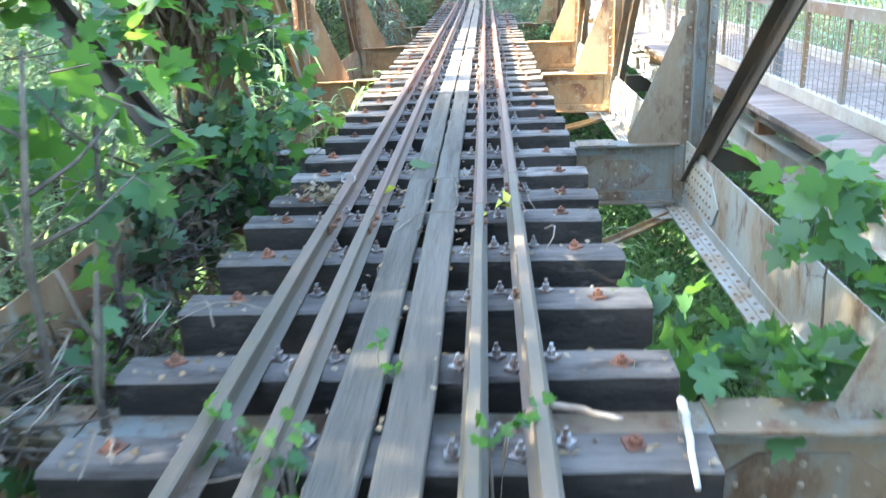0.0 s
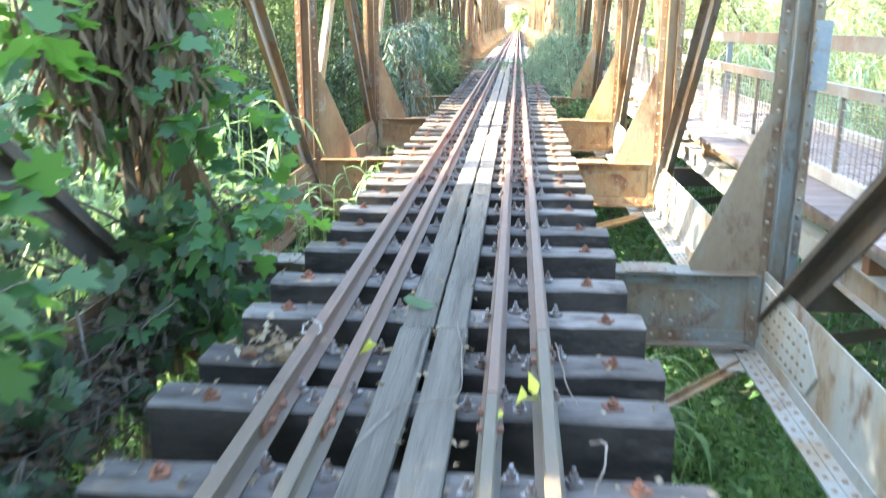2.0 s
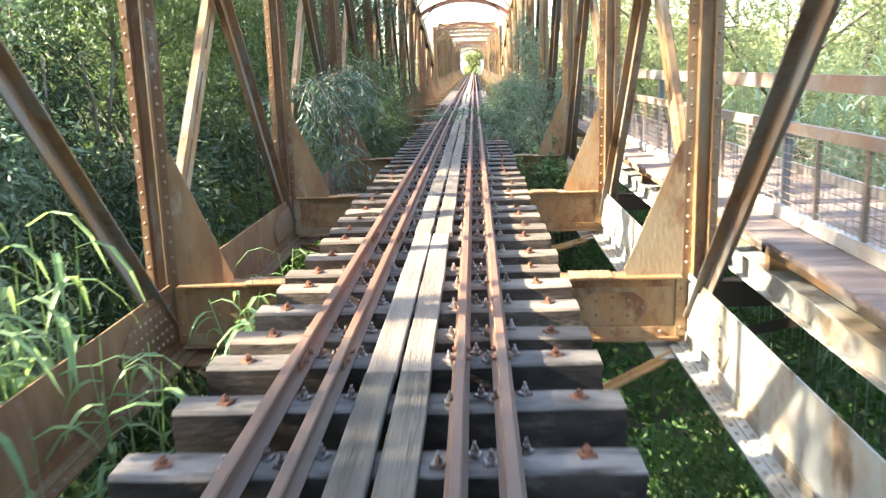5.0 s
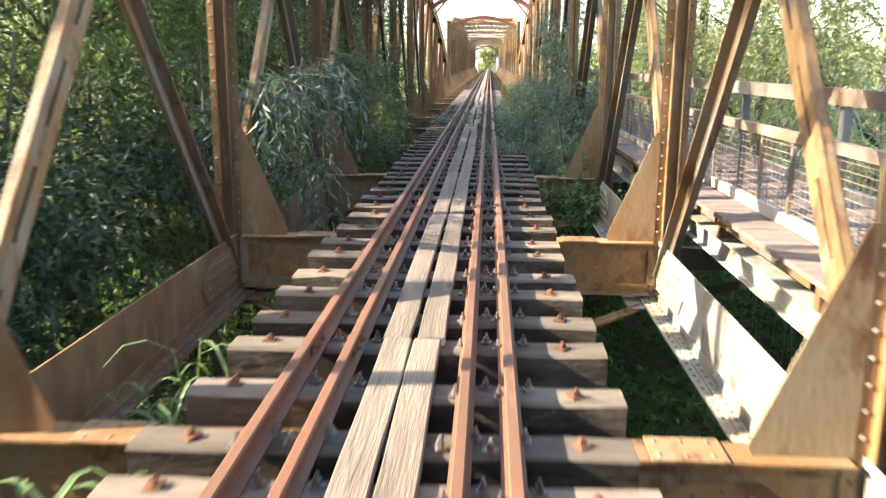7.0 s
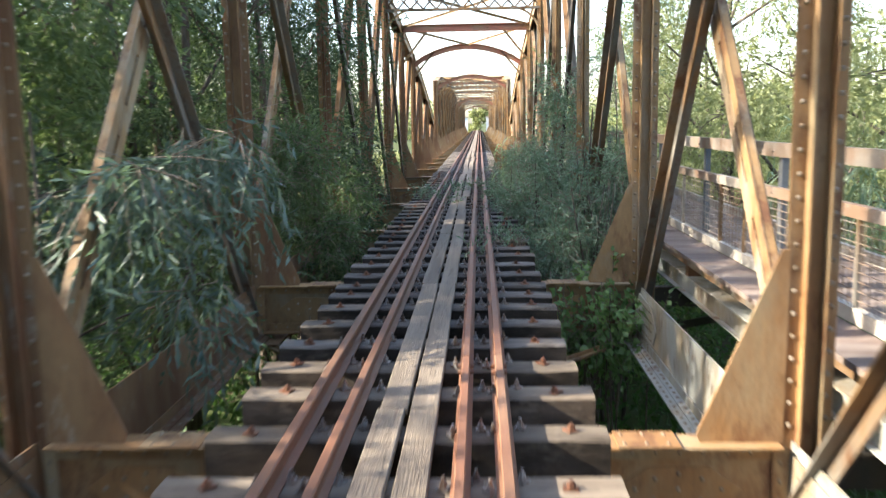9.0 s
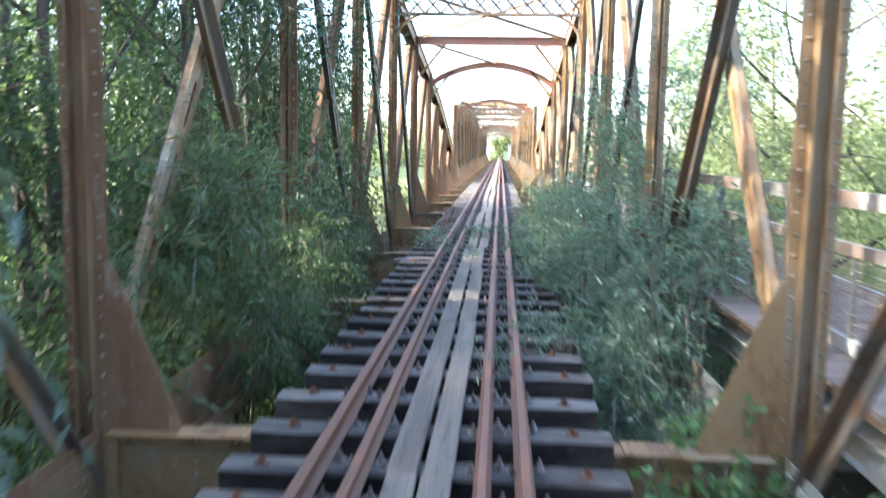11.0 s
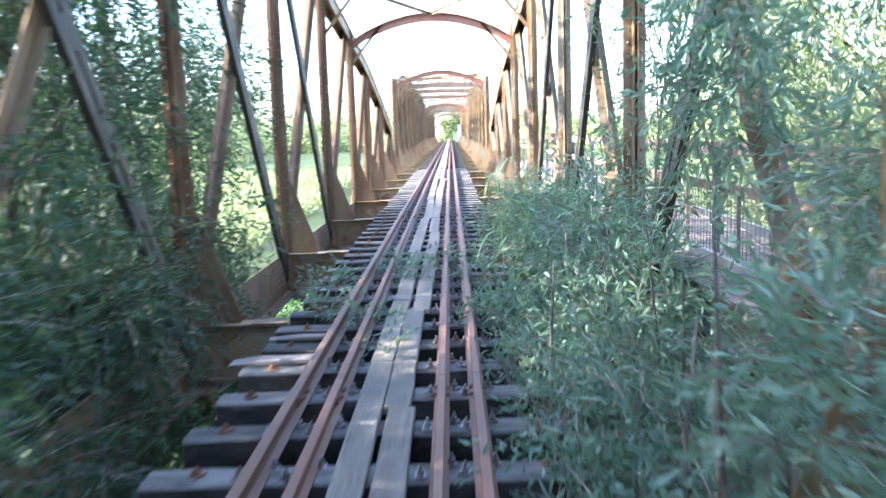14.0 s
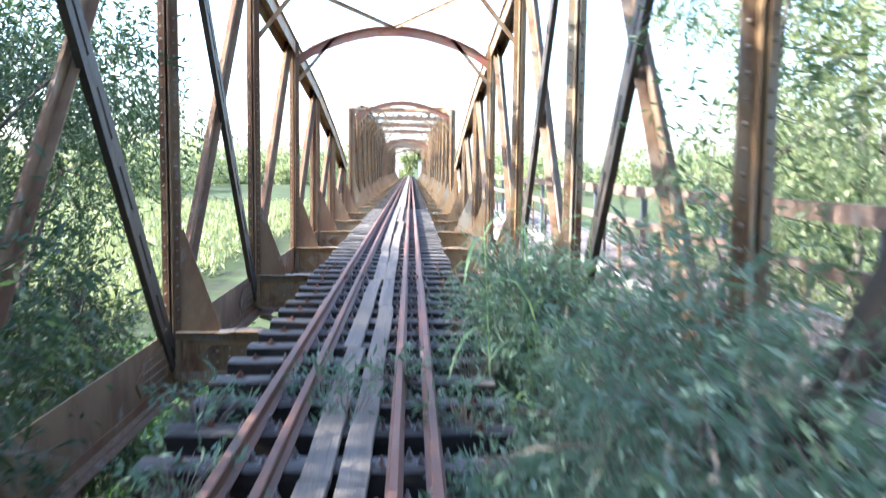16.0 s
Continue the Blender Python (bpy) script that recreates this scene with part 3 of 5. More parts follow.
                for j in range(8):
                    for c in range(4):
                        a, d = 4 * j + c, 4 * j + (c + 1) % 4
                        s.f.append((a, a + 4, d + 4, d) if sx < 0 else (a, d, d + 4, a + 4))
                s.f += [(0, 1, 2, 3), (35, 34, 33, 32)] if sx < 0 else [(3, 2, 1, 0), (32, 33, 34, 35)]
                part("knee_brace", s, M_STEEL, span)
    for (k, ta), tb in zip(zip(ks, tops), tops[1:]):
        here, there = (top_kinds or {}).get(k), (top_kinds or {}).get(k + 1)
        if here and there:
            for u in (-1, 1):
                s = Shape()
                end = (0.02 * u, node_y(k + 1) - 0.1, tb + 0.33) if there == "arch" else (-u * 2.1, node_y(k + 1), tb - 0.05 - 0.01 * (u > 0))
                low = Vector((0, 0, -0.03))
                s.bar((u * 2.1, node_y(k), ta - 0.05), end, 0.08, 0.012, side=(1, 0.4, 0))
                s.bar(Vector((u * 2.1, node_y(k), ta - 0.05)) + low, Vector(end) + low, 0.012, 0.06, side=(1, 0.4, 0))
                part("top_bracing", s, M_STEEL, span)
        if here in ("girder", "arch"):
            for u in (-1, 1):
                drop = 0.9 if here == "girder" else 0.55
                part("knee_brace", bar((u * 2.08, node_y(k), ta - 0.35 - drop), (u * 1.25, node_y(k), ta - (0.22 if here == "girder" else -0.1)), 0.012, 0.07, side=(0, 1, 0)), M_STEEL, span)
    return span


TOPS = [1.1, 2.0, 2.85, 4.1, 4.65, 5.2, 5.25, 5.3, 5.25, 5.2, 4.65, 4.1, 3.5, 2.65, 1.6]
KINDS = {0: "arch", 1: "girder", 2: "lattice", 3: "girder", 4: "lattice", 5: "girder", 6: "lattice", 7: "girder", 8: "arch"}
build_span("truss_bridge", -3, TOPS, "riveted steel truss railway bridge with peeling grey paint and rust", True, KINDS)
FAR_TOPS = [4.0, 4.5, 4.7, 4.8, 4.8, 4.8, 4.8, 4.8, 4.7, 4.5, 4.0]
for k in (12, 23):
    kinds = {k: "arch", k + 10: "arch"}
    kinds.update({k + j: ("lattice" if j % 2 else "girder") for j in range(1, 10)})
    build_span("truss_bridge", k, FAR_TOPS, "distant span of a rusty steel truss bridge", False, kinds)


def build_pillar(x):
    """A rendered end pillar with a cap stone, daubed with paint."""
    p = thing("end_pillar", "pale blue painted masonry pillar at the far end of the bridge", "pillar", "pillars at the far end")
    y = node_y(33) + 2.0
    part("shaft", box(x - 0.65, x + 0.65, y - 0.6, y + 0.6, -3.6, 2.3), M_PILLAR, p)
    part("cap_stone", box(x - 0.75, x + 0.75, y - 0.7, y + 0.7, 2.3, 2.5), M_KICK, p)


for x in (-2.3, 2.3):
    build_pillar(x)


# ---- the track ----
SLEEPER_TOP = -0.125
RAIL_END = 182.0


def rail_profile(h=0.118, head=0.056, foot=0.10):
    z = SLEEPER_TOP + 0.007
    t = z + h
    return [(-foot / 2, z), (foot / 2, z), (foot / 2, z + 0.008), (0.012, z + 0.022), (0.008, z + 0.035), (0.008, t - 0.036), (head / 2 - 0.002, t - 0.026),
            (head / 2, t - 0.008), (head / 2 - 0.007, t), (-head / 2 + 0.007, t), (-head / 2, t - 0.008), (-head / 2 + 0.002, t - 0.026), (-0.008, t - 0.036), (-0.008, z + 0.035), (-0.012, z + 0.022), (-foot / 2, z + 0.008)]


RAILS = [("running_rail", -0.53, 0.118, "rusty running rail with a worn pinkish-brown head"), ("running_rail", 0.53, 0.118, "rusty running rail with a worn pinkish-brown head"),
         ("guard_rail", -0.305, 0.106, "rusty guard rail lying inside the running rail"), ("guard_rail", 0.32, 0.106, "rusty guard rail lying inside the running rail")]
for name, x, h, lab in RAILS:
    # The joint at 13.6 is added to part the rail colours
    joints = [-7.1, 9.17 if x > 0.4 else 8.5, 13.6, 16.84 if x < 0 else 21.45, 31.9, 42.5, 53.2, RAIL_END]
    for a, b in zip(joints, joints[1:]):
        s = Shape()
        s.prism([(x + u, z) for u, z in rail_profile(h, 0.056 if h > 0.11 else 0.052, 0.10 if h > 0.11 else 0.09)], a + 0.004, b - 0.004)
        # Olive up to the first joint, grey-brown to 13.6, redder beyond
        rail = solid(name, s, M_RUST_OLIVE if a < 4.4 else M_RUST_MID if a < 13 else M_RUST, lab, "rail", "rails of the track")
        if b < 62:
            f = Shape()
            for sd in (-1, 1):
                f.box(x + sd * 0.018 - 0.008, x + sd * 0.018 + 0.008, b - 0.3, b - 0.004, SLEEPER_TOP + 0.035, SLEEPER_TOP + h - 0.03)
                for j in range(2):
                    f.tube([(x + sd * 0.024, b - 0.22 + 0.14 * j, -0.06), (x + sd * 0.05, b - 0.22 + 0.14 * j, -0.06)], [0.016, 0.016], 6)
            part("fishplate", f, M_RUST, rail, "bolted joint plate")

SLEEPERS = [4.87, 5.47, 6.08, 6.68, 7.33, 7.97, 8.62, 9.08, 9.7, 10.31, 11.07, 11.69, 12.34, 12.97, 13.56, 14, 14.58, 15.15, 15.6, 16.18, 16.86, 17.37, 17.99, 18.5, 19.18, 19.69, 20.36, 21.04, 21.61, 22.22, 22.85, 23.47, 24, 24.49, 25.1, 25.73, 26.41]
y = -5.3
FIRST = []
while y < 4.4:
    FIRST.append(y)
    y += 0.612
y = 27.03
while y < node_y(11) + 0.4:
    SLEEPERS.append(y)
    y += 0.612


def sleeper_mesh(seed, top, side):
    """A squared bridge timber with worn, uneven edges."""
    rng = random.Random(seed)
    s = Shape()
    n = 9
    o = 0
    for i in range(n):
        x = -1.06 + 2.12 * i / (n - 1)
        w, h = 0.112 + rng.uniform(-0.006, 0.006), rng.uniform(-0.005, 0.004)
        c = rng.uniform(0.008, 0.022)
        s.v += [(x, -w, -0.27), (x, -w, h - c), (x, -w + c, h), (x, w - c, h), (x, w, h - c), (x, w, -0.27)]
    for i in range(n - 1):
        for j in range(6):
            a, b = i * 6 + j, i * 6 + (j + 1) % 6
            s.f.append((a, b, b + 6, a + 6))
    s.f.append((5, 4, 3, 2, 1, 0))
    s.f.append(tuple((n - 1) * 6 + j for j in range(6)))
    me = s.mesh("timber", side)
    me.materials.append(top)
    # The upper face takes the lighter, skylit colour
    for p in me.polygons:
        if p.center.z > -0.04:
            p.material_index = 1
    return me


def bolt_mesh():
    s = Shape()
    s.box(-0.035, 0.035, -0.035, 0.035, 0, 0.010)
    s.tube([(0, 0, 0.010), (0, 0, 0.032)], [0.022, 0.021], 6)
    s.tube([(0, 0, 0.032), (0, 0, 0.044)], [0.010, 0.010], 6)
    return s.mesh("hook_bolt", M_RUSTBOLT)


def clip_mesh():
    s = Shape()
    s.box(-0.026, 0.026, -0.028, 0.028, 0, 0.014)
    s.tube([(0, 0, 0.014), (0, 0, 0.038)], [0.018, 0.018], 6)
    s.tube([(0, 0, 0.038), (0, 0, 0.062)], [0.010, 0.009], 6)
    return s.mesh("screw_spike", M_BOLT)


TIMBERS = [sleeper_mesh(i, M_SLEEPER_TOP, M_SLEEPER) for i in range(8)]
SUNLIT_TIMBERS = [sleeper_mesh(10 + i, M_SLEEPER_TOP_LIT, M_SLEEPER_LIT) for i in range(8)]
BOLT, CLIP = bolt_mesh(), clip_mesh()
rng_s = random.Random(3)
for i, y in enumerate(FIRST + SLEEPERS):
    fine = 3.5 < y < 44.3
    sl = thing("sleeper", "dark weathered timber sleeper bolted under the rails", "sleeper", "sleepers of the bridge track", at=(rng_s.uniform(-0.03, 0.03), y, SLEEPER_TOP))
    sl.rotation_euler = (0, 0, rng_s.uniform(-0.008, 0.008))
    # Sunlit copies between 13.65 and 22.2
    part("timber", (SUNLIT_TIMBERS if 13.65 < y < 22.2 else TIMBERS)[rng_s.randrange(8)], None, sl)
    if fine:
        for sx in (-1, 1):
            b = part("hook_bolt", BOLT, None, sl, "rusted hook bolt with a square washer")
            b.location = (sx * 0.84 + rng_s.uniform(-0.03, 0.03), rng_s.uniform(-0.04, 0.04), 0.0)
            b.rotation_euler = (rng_s.uniform(-0.15, 0.15), rng_s.uniform(-0.15, 0.15), rng_s.uniform(0, 1.5))
        for x in (-0.53, 0.53, -0.305, 0.32):
            for sd in (-1, 1):
                c = part("screw_spike", CLIP, None, sl)
                c.location = (x + sd * 0.073, sd * 0.05 + rng_s.uniform(-0.02, 0.02), 0.0)
                c.rotation_euler = (0, 0, rng_s.uniform(0, 1.5))
far = Shape()
y = node_y(11) + 1.0
while y < RAIL_END:
    far.box(-1.06, 1.06, y - 0.108, y + 0.108, SLEEPER_TOP - 0.25, SLEEPER_TOP)
    y += 0.612
solid("far_sleepers", far, M_SLEEPER, "rows of dark timber sleepers far along the track", "sleepers", kind="stuff")


def build_planks():
    rng = random.Random(5)
    for side, x0 in ((-1, -0.165), (1, 0.02)):
        ends = [-5.32, 1.95, 5.75, 9.38, 13.24, 16.85, 20.62, 24.31, 28.15, 32.49 if side < 0 else 31.52, 34.62 if side < 0 else 34.17, 36.99 if side < 0 else 36.6, 37.74 if side < 0 else 39.94, 42.15, 46.12, 50.53, 54.95, 59.38, 63.81]
        for i, (a, b) in enumerate(zip(ends, ends[1:])):
            s = Shape()
            n = 8
            skew = rng.uniform(-0.012, 0.012) * (2 if a > 26.5 else 1)
            dx = rng.uniform(-0.008, 0.008) + (rng.uniform(-0.03, 0.03) if a > 29 else 0)
            for j in range(n):
                t = j / (n - 1)
                y = a + 0.006 + (b - a - 0.012) * t
                l = x0 + dx + skew * (t - 0.5) + rng.uniform(-0.003, 0.003)
                r = l + 0.155 + rng.uniform(-0.004, 0.004)
                z = SLEEPER_TOP + 0.045 + rng.uniform(-0.002, 0.002)
                s.v += [(l, y, SLEEPER_TOP + 0.004), (l, y, z - 0.006), (l + 0.006, y, z), (r - 0.006, y, z), (r, y, z - 0.006), (r, y, SLEEPER_TOP + 0.004)]
            for j in range(n - 1):
                for e in range(6):
                    p, q = j * 6 + e, j * 6 + (e + 1) % 6
                    s.f.append((p, q, q + 6, p + 6))
            s.f.append((5, 4, 3, 2, 1, 0))
            s.f.append(tuple((n - 1) * 6 + e for e in range(6)))
            solid("walk_plank", s, M_PLANK_SHADED if a < 12.4 else M_PLANK, "grey weathered plank laid lengthwise between the rails", "plank", "planks between the rails")
    s = Shape()
    s.box(-0.16, 0.18, 63.8, RAIL_END, SLEEPER_TOP, SLEEPER_TOP + 0.045)
    solid("walk_plank", s, M_PLANK, "grey planks far along the track", "plank", "planks between the rails")


build_planks()


# ---- the footway beside the truss ----
def build_footway():
    w = thing("footway", "narrow footway with board deck and mesh railing beside the truss", "walkway")
    y0, y1 = -3.5, node_y(11)
    DZ = 0.16
    for x in (2.60, 3.9):
        z0, z1 = -0.31, -0.11
        built_up("stringer", [box(x - 0.008, x + 0.008, y0, y1, z0, z1), box(x - 0.08, x + 0.08, y0, y1, z1, z1 + 0.014), box(x - 0.06, x + 0.06, y0, y1, z0 - 0.014, z0)], M_STEEL_PALE, w, "flange")
    y = y0
    while y < y1:
        part("cross_bearer", box(2.50, 4.05, y - 0.05, y + 0.05, DZ - 0.13, DZ - 0.042), M_STEEL_DARK, w)
        part("bearer_stub", box(2.53, 2.67, y - 0.05, y + 0.05, -0.096, DZ - 0.132), M_STEEL_RUSTY, w)
        y += PANEL / 2
    for k in range(-3, 12):
        y = node_y(k)
        bracket = part("bracket", box(2.34, 3.96, y - 0.006, y + 0.006, -0.56, -0.34), M_STEEL_BLACK, w, "near-black steel bracket")
        part("flange", box(2.34, 3.96, y - 0.055, y + 0.055, -0.34, -0.328), M_STEEL_BLACK, bracket)
        part("strut", bar((2.30, y + 0.02, -0.84), (3.75, y + 0.02, -0.56), 0.012, 0.09, side=(0, 1, 0)), M_STEEL_BLACK, bracket)
    for x in (2.53, 3.4):
        part("deck_joist", box(x - 0.03, x + 0.03, y0, y1, DZ - 0.128, DZ - 0.044), M_STEEL_DARK, w)
    y, rng = y0, random.Random(8)
    while y < 44.3:
        part("edge_plank", box(2.44, 2.82, y + 0.004, y + 0.9, DZ - 0.04, DZ + rng.uniform(-0.002, 0.002)), M_DECK, w)
        for j in range(4):
            yy = y + 0.225 * j
            part("deck_board", box(2.90, 3.98, yy + 0.005, yy + 0.22, DZ - 0.04, DZ + rng.uniform(-0.003, 0.003)), M_DECK, w)
        y += 0.904
    part("far_deck", box(2.44, 3.98, 44.3, y1, DZ - 0.04, DZ), M_DECK, w)
    for x in (2.86, 3.98):
        part("kick_board", box(x - 0.03, x + 0.03, y0, y1, DZ, DZ + 0.10), M_KICK, w)
    x = 2.86
    for name, z, h, d in (("top_rail", 1.235, 0.115, 0.03), ("mid_rail", 0.885, 0.085, 0.03)):
        yy = y0
        while yy < y1:
            part(name, box(x - d, x + d, yy + 0.006, min(yy + PANEL, y1), z - h / 2, z + h / 2), M_RAILING_BROWN if yy > 26 else M_RAILING, w)
            yy += PANEL
    y = y0 + 0.8
    while y < y1:
        post = part("railing_post", box(x + 0.031, x + 0.085, y - 0.04, y + 0.04, 0.0, 1.20), M_BLUEPOST, w)
        bolts = Shape()
        for z in (1.20, 1.15, 0.90, 0.86):
            bolts.rivet((x - 0.03, y, z + 0.02), (-1, 0, 0), 0.012)
        part("bolts", bolts, M_BOLT, post, kind="stuff")
        for yy in (y + 0.78, y + 1.56):
            part("mesh_bar", box(x - 0.015, x + 0.015, yy - 0.018, yy + 0.018, DZ + 0.10, 0.842), M_STEEL_DARK, w)
        y += PANEL / 2
    s = Shape()
    y = 3.5
    while y < 41:
        s.box(x - 0.003, x + 0.003, y - 0.003, y + 0.003, DZ + 0.10, 0.842)
        y += 0.10
    for j in range(9):
        z = DZ + 0.15 + j * 0.062
        s.box(x - 0.0055, x - 0.003, 3.5, 41, z - 0.003, z + 0.003)
    part("wire_mesh", s, M_RAILING, w, "welded wire mesh", kind="stuff")


build_footway()


# ---- plants ----
def sprays(rng, clumps, per, length, droop, spread=0.5):
    """Leaves set along many short twigs that start inside the clumps and hang outwards."""
    start, outward = cloud(rng, clumps)
    n = len(start)
    d = outward * 0.8 + rng.normal(size=(n, 3)) * spread
    d[:, 2] -= droop
    d /= np.linalg.norm(d, axis=1, keepdims=True)
    ln = length * rng.uniform(0.6, 1.3, n)[:, None]
    pos, way = [], []
    for j in range(per):
        t = (j + 0.6) / per
        p = start + d * ln * t
        p[:, 2] -= droop * 0.5 * (ln[:, 0] * t * t)
        pos.append(p + rng.normal(size=(n, 3)) * 0.012)
        w = d * 0.7 + rng.normal(size=(n, 3)) * 0.55
        w[:, 2] -= droop * 0.5
        way.append(w)
    return np.concatenate(pos), np.concatenate(way), start, start + d * ln


def limb_path(rng, a, b, bend, n=6):
    a, b = Vector(a), Vector(b)
    mid = Vector((rng.uniform(-1, 1), rng.uniform(-1, 1), rng.uniform(-0.3, 0.6))) * bend
    return [a.lerp(b, i / n) + mid * math.sin(math.pi * i / n) + Vector((rng.uniform(-1, 1), rng.uniform(-1, 1), 0)) * bend * 0.12 for i in range(n + 1)]


def build_tree(name, x, y, h, clumps, leaf, seed, label, category="tree", group="", twigs=900, per=9, twig=0.55, droop=0.5, leaf_len=0.12, leaf_wid=0.03, radius=0.13, lean=(0, 0), stems=1, outline=None, twig_mesh=False, flat=None):
    """A plant with one or more tapered trunks, limbs to each clump of its crown, and leaves along twigs. Clumps are placed relative to its foot."""
    rng, nrng = random.Random(seed), np.random.default_rng(seed)
    z = ground_height(x, y) - 0.15
    ob = thing(name, label, category, group, at=(x, y, z))
    t = Shape()
    tops = []
    for i in range(stems):
        foot = Vector((rng.uniform(-0.3, 0.3), rng.uniform(-0.3, 0.3), 0)) if stems > 1 else Vector((0, 0, 0))
        top = Vector((lean[0] + rng.uniform(-0.4, 0.4) * (stems > 1), lean[1] + rng.uniform(-0.6, 0.6) * (stems > 1), h))
        pts = limb_path(rng, foot, top, 0.12 * h * 0.35, 8)
        t.tube(pts, [radius * (1 - 0.80 * i / 8) for i in range(9)], 8)
        tops.append(pts)
    total = sum(w for _, _, w in clumps)
    rows = []
    for c, r, w in clumps:
        pts = tops[rng.randrange(stems)]
        k = min(range(len(pts)), key=lambda j: (pts[j] - Vector(c) + Vector((0, 0, 0.5 * r[2]))).length)
        k = max(1, k - 1)
        r0 = radius * (1 - 0.8 * k / 8) * 0.55
        t.tube(limb_path(rng, pts[k], c, 0.15), [r0 * (1 - 0.12 * i) for i in range(7)], 6)
        for j in range(5):
            tip = Vector(c) + Vector((rng.uniform(-1, 1) * r[0], rng.uniform(-1, 1) * r[1], rng.uniform(-0.7, 1) * r[2])) * 0.8
            t.tube(limb_path(rng, c, tip, 0.08, 4), [r0 * 0.32 * (1 - 0.2 * i) for i in range(5)], 4)
        rows.append((c, r, max(3, int(twigs * w / total))))
    part("trunk", t, M_BARK, ob, smooth=True)
    pos, way, a, b = sprays(nrng, rows, per, twig, droop)
    part("crown", leaf_mesh("crown", pos, way, leaf_len, leaf_wid, leaf, 0.25, nrng, outline, flat), None, ob)
    if twig_mesh:
        s = Shape()
        for p, q in zip(a[::2], b[::2]):
            s.tube([p, (p + q) / 2 + (0, 0, 0.02), q], [0.006, 0.004, 0.002], 3)
        part("twig_web", s, M_TWIG, ob, "fine bare twigs", kind="stuff")
    return ob


def spread_clumps(rng, n, xr, yr, zr, r):
    return [((rng.uniform(*xr), rng.uniform(*yr), rng.uniform(*zr)), (r * rng.uniform(0.7, 1.25), r * rng.uniform(0.7, 1.3), r * rng.uniform(0.6, 1.0)), rng.uniform(0.7, 1.3)) for _ in range(n)]


def willow(x, y, h, n, seed, leaf=None, spread=1.8, low=0.25, twigs=1000, r=0.9, label="leafy grey-green willow growing through the bridge truss", **k):
    rng = random.Random(seed * 7 + 1)
    cl = spread_clumps(rng, n, (-spread, spread), (-spread, spread), (h * low, h), r)
    return build_tree("willow_tree", x, y, h * 0.95, cl, leaf or L_WILLOW, seed, label, "tree", "willows beside the bridge", twigs=twigs, **k)


# figs crowding the first panels
FIG = dict(outline=FIG_LEAF, leaf_len=0.165, leaf_wid=0.15, per=4, twig=0.32, droop=0.25, flat=0.4)
Z0 = 3.5
build_tree("fig_tree", -2.45, 10.73, 4.6, [((0.55, -0.09, Z0 + 0.9), (0.45, 0.4, 0.35), 1.0), ((1.05, -0.09, Z0 + 0.8), (0.26, 0.35, 0.20), 0.4), ((1.0, -0.18, Z0 + 0.15), (0.42, 0.44, 0.20), 0.9), ((1.36, 0.04, Z0 + 0.10), (0.18, 0.27, 0.10), 0.22),
           ((0.75, -0.31, Z0 - 0.35), (0.4, 0.53, 0.25), 1.0), ((-0.15, -0.53, Z0 + 0.85), (0.4, 0.44, 0.35), 0.6), ((0.8, 0.09, Z0 + 1.5), (0.35, 0.44, 0.25), 0.5), ((0.1, -0.71, Z0 + 1.7), (0.6, 0.62, 0.35), 0.7), ((-0.5, -0.8, Z0 + 0.1), (0.4, 0.44, 0.35), 0.5)],
           L_FIG, 11, "fig tree with broad lobed leaves reaching over the sleepers", group="figs beside the track", twigs=150, radius=0.07, lean=(0.35, -0.09), twig_mesh=True, **FIG)
FIG_NEAR = dict(FIG, leaf_len=0.20, leaf_wid=0.18, twig=0.4)
build_tree("fig_tree", -2.5, 7.52, 4.9, [((0.95, 0.09, Z0 + 1.0), (0.42, 0.44, 0.28), 1.0), ((0.9, 0.18, Z0 + 0.45), (0.40, 0.44, 0.22), 0.8), ((0.3, 0.8, Z0 + 1.0), (0.5, 0.53, 0.35), 0.7), ((0.2, 0.35, Z0 + 1.7), (0.8, 0.71, 0.3), 0.9), ((0.5, 1.68, Z0 + 1.6), (0.4, 0.62, 0.3), 0.5)],
           L_FIG, 12, "fig tree with broad lobed leaves hanging over the truss", group="figs beside the track", twigs=56, radius=0.06, stems=2, twig_mesh=True, **FIG_NEAR)
FIG_SMALL = dict(outline=FIG_LEAF, leaf_len=0.15, leaf_wid=0.14, per=3, twig=0.18, droop=0.0, flat=0.7)
build_tree("fig_shrub", 1.45, 7.43, 3.0, [((-0.05, -0.66, Z0 - 0.25), (0.26, 0.19, 0.10), 1.0), ((-0.3, -0.18, Z0 - 0.22), (0.10, 0.22, 0.16), 0.6), ((0.15, -0.44, Z0 - 0.3), (0.25, 0.27, 0.10), 0.9)],
           L_FIG, 13, "young fig shrub pushing up beside the sleepers", "shrub", "figs beside the track", twigs=44, radius=0.025, stems=2, **FIG_SMALL)
build_tree("fig_shrub", 1.95, 7.52, 3.8, [((-0.15, -0.35, Z0 + 0.15), (0.12, 0.27, 0.22), 1.0), ((-0.25, -0.44, Z0 + 0.45), (0.12, 0.18, 0.14), 0.7)],
           L_FIG, 14, "young fig shrub growing against the truss", "shrub", "figs beside the track", twigs=20, radius=0.02, stems=1, **FIG_SMALL)
build_tree("fig_shrub", -1.9, 6.64, 3.3, [((0.35, 0.09, Z0 - 0.35), (0.3, 0.35, 0.15), 1.0), ((0.5, 0.53, Z0 - 0.5), (0.3, 0.35, 0.15), 0.8), ((0.1, 1.06, Z0 - 0.4), (0.35, 0.44, 0.2), 0.8)],
           L_FIG, 16, "young fig shrub among dead twigs", "shrub", "figs beside the track", twigs=34, radius=0.02, stems=2, **FIG_SMALL)
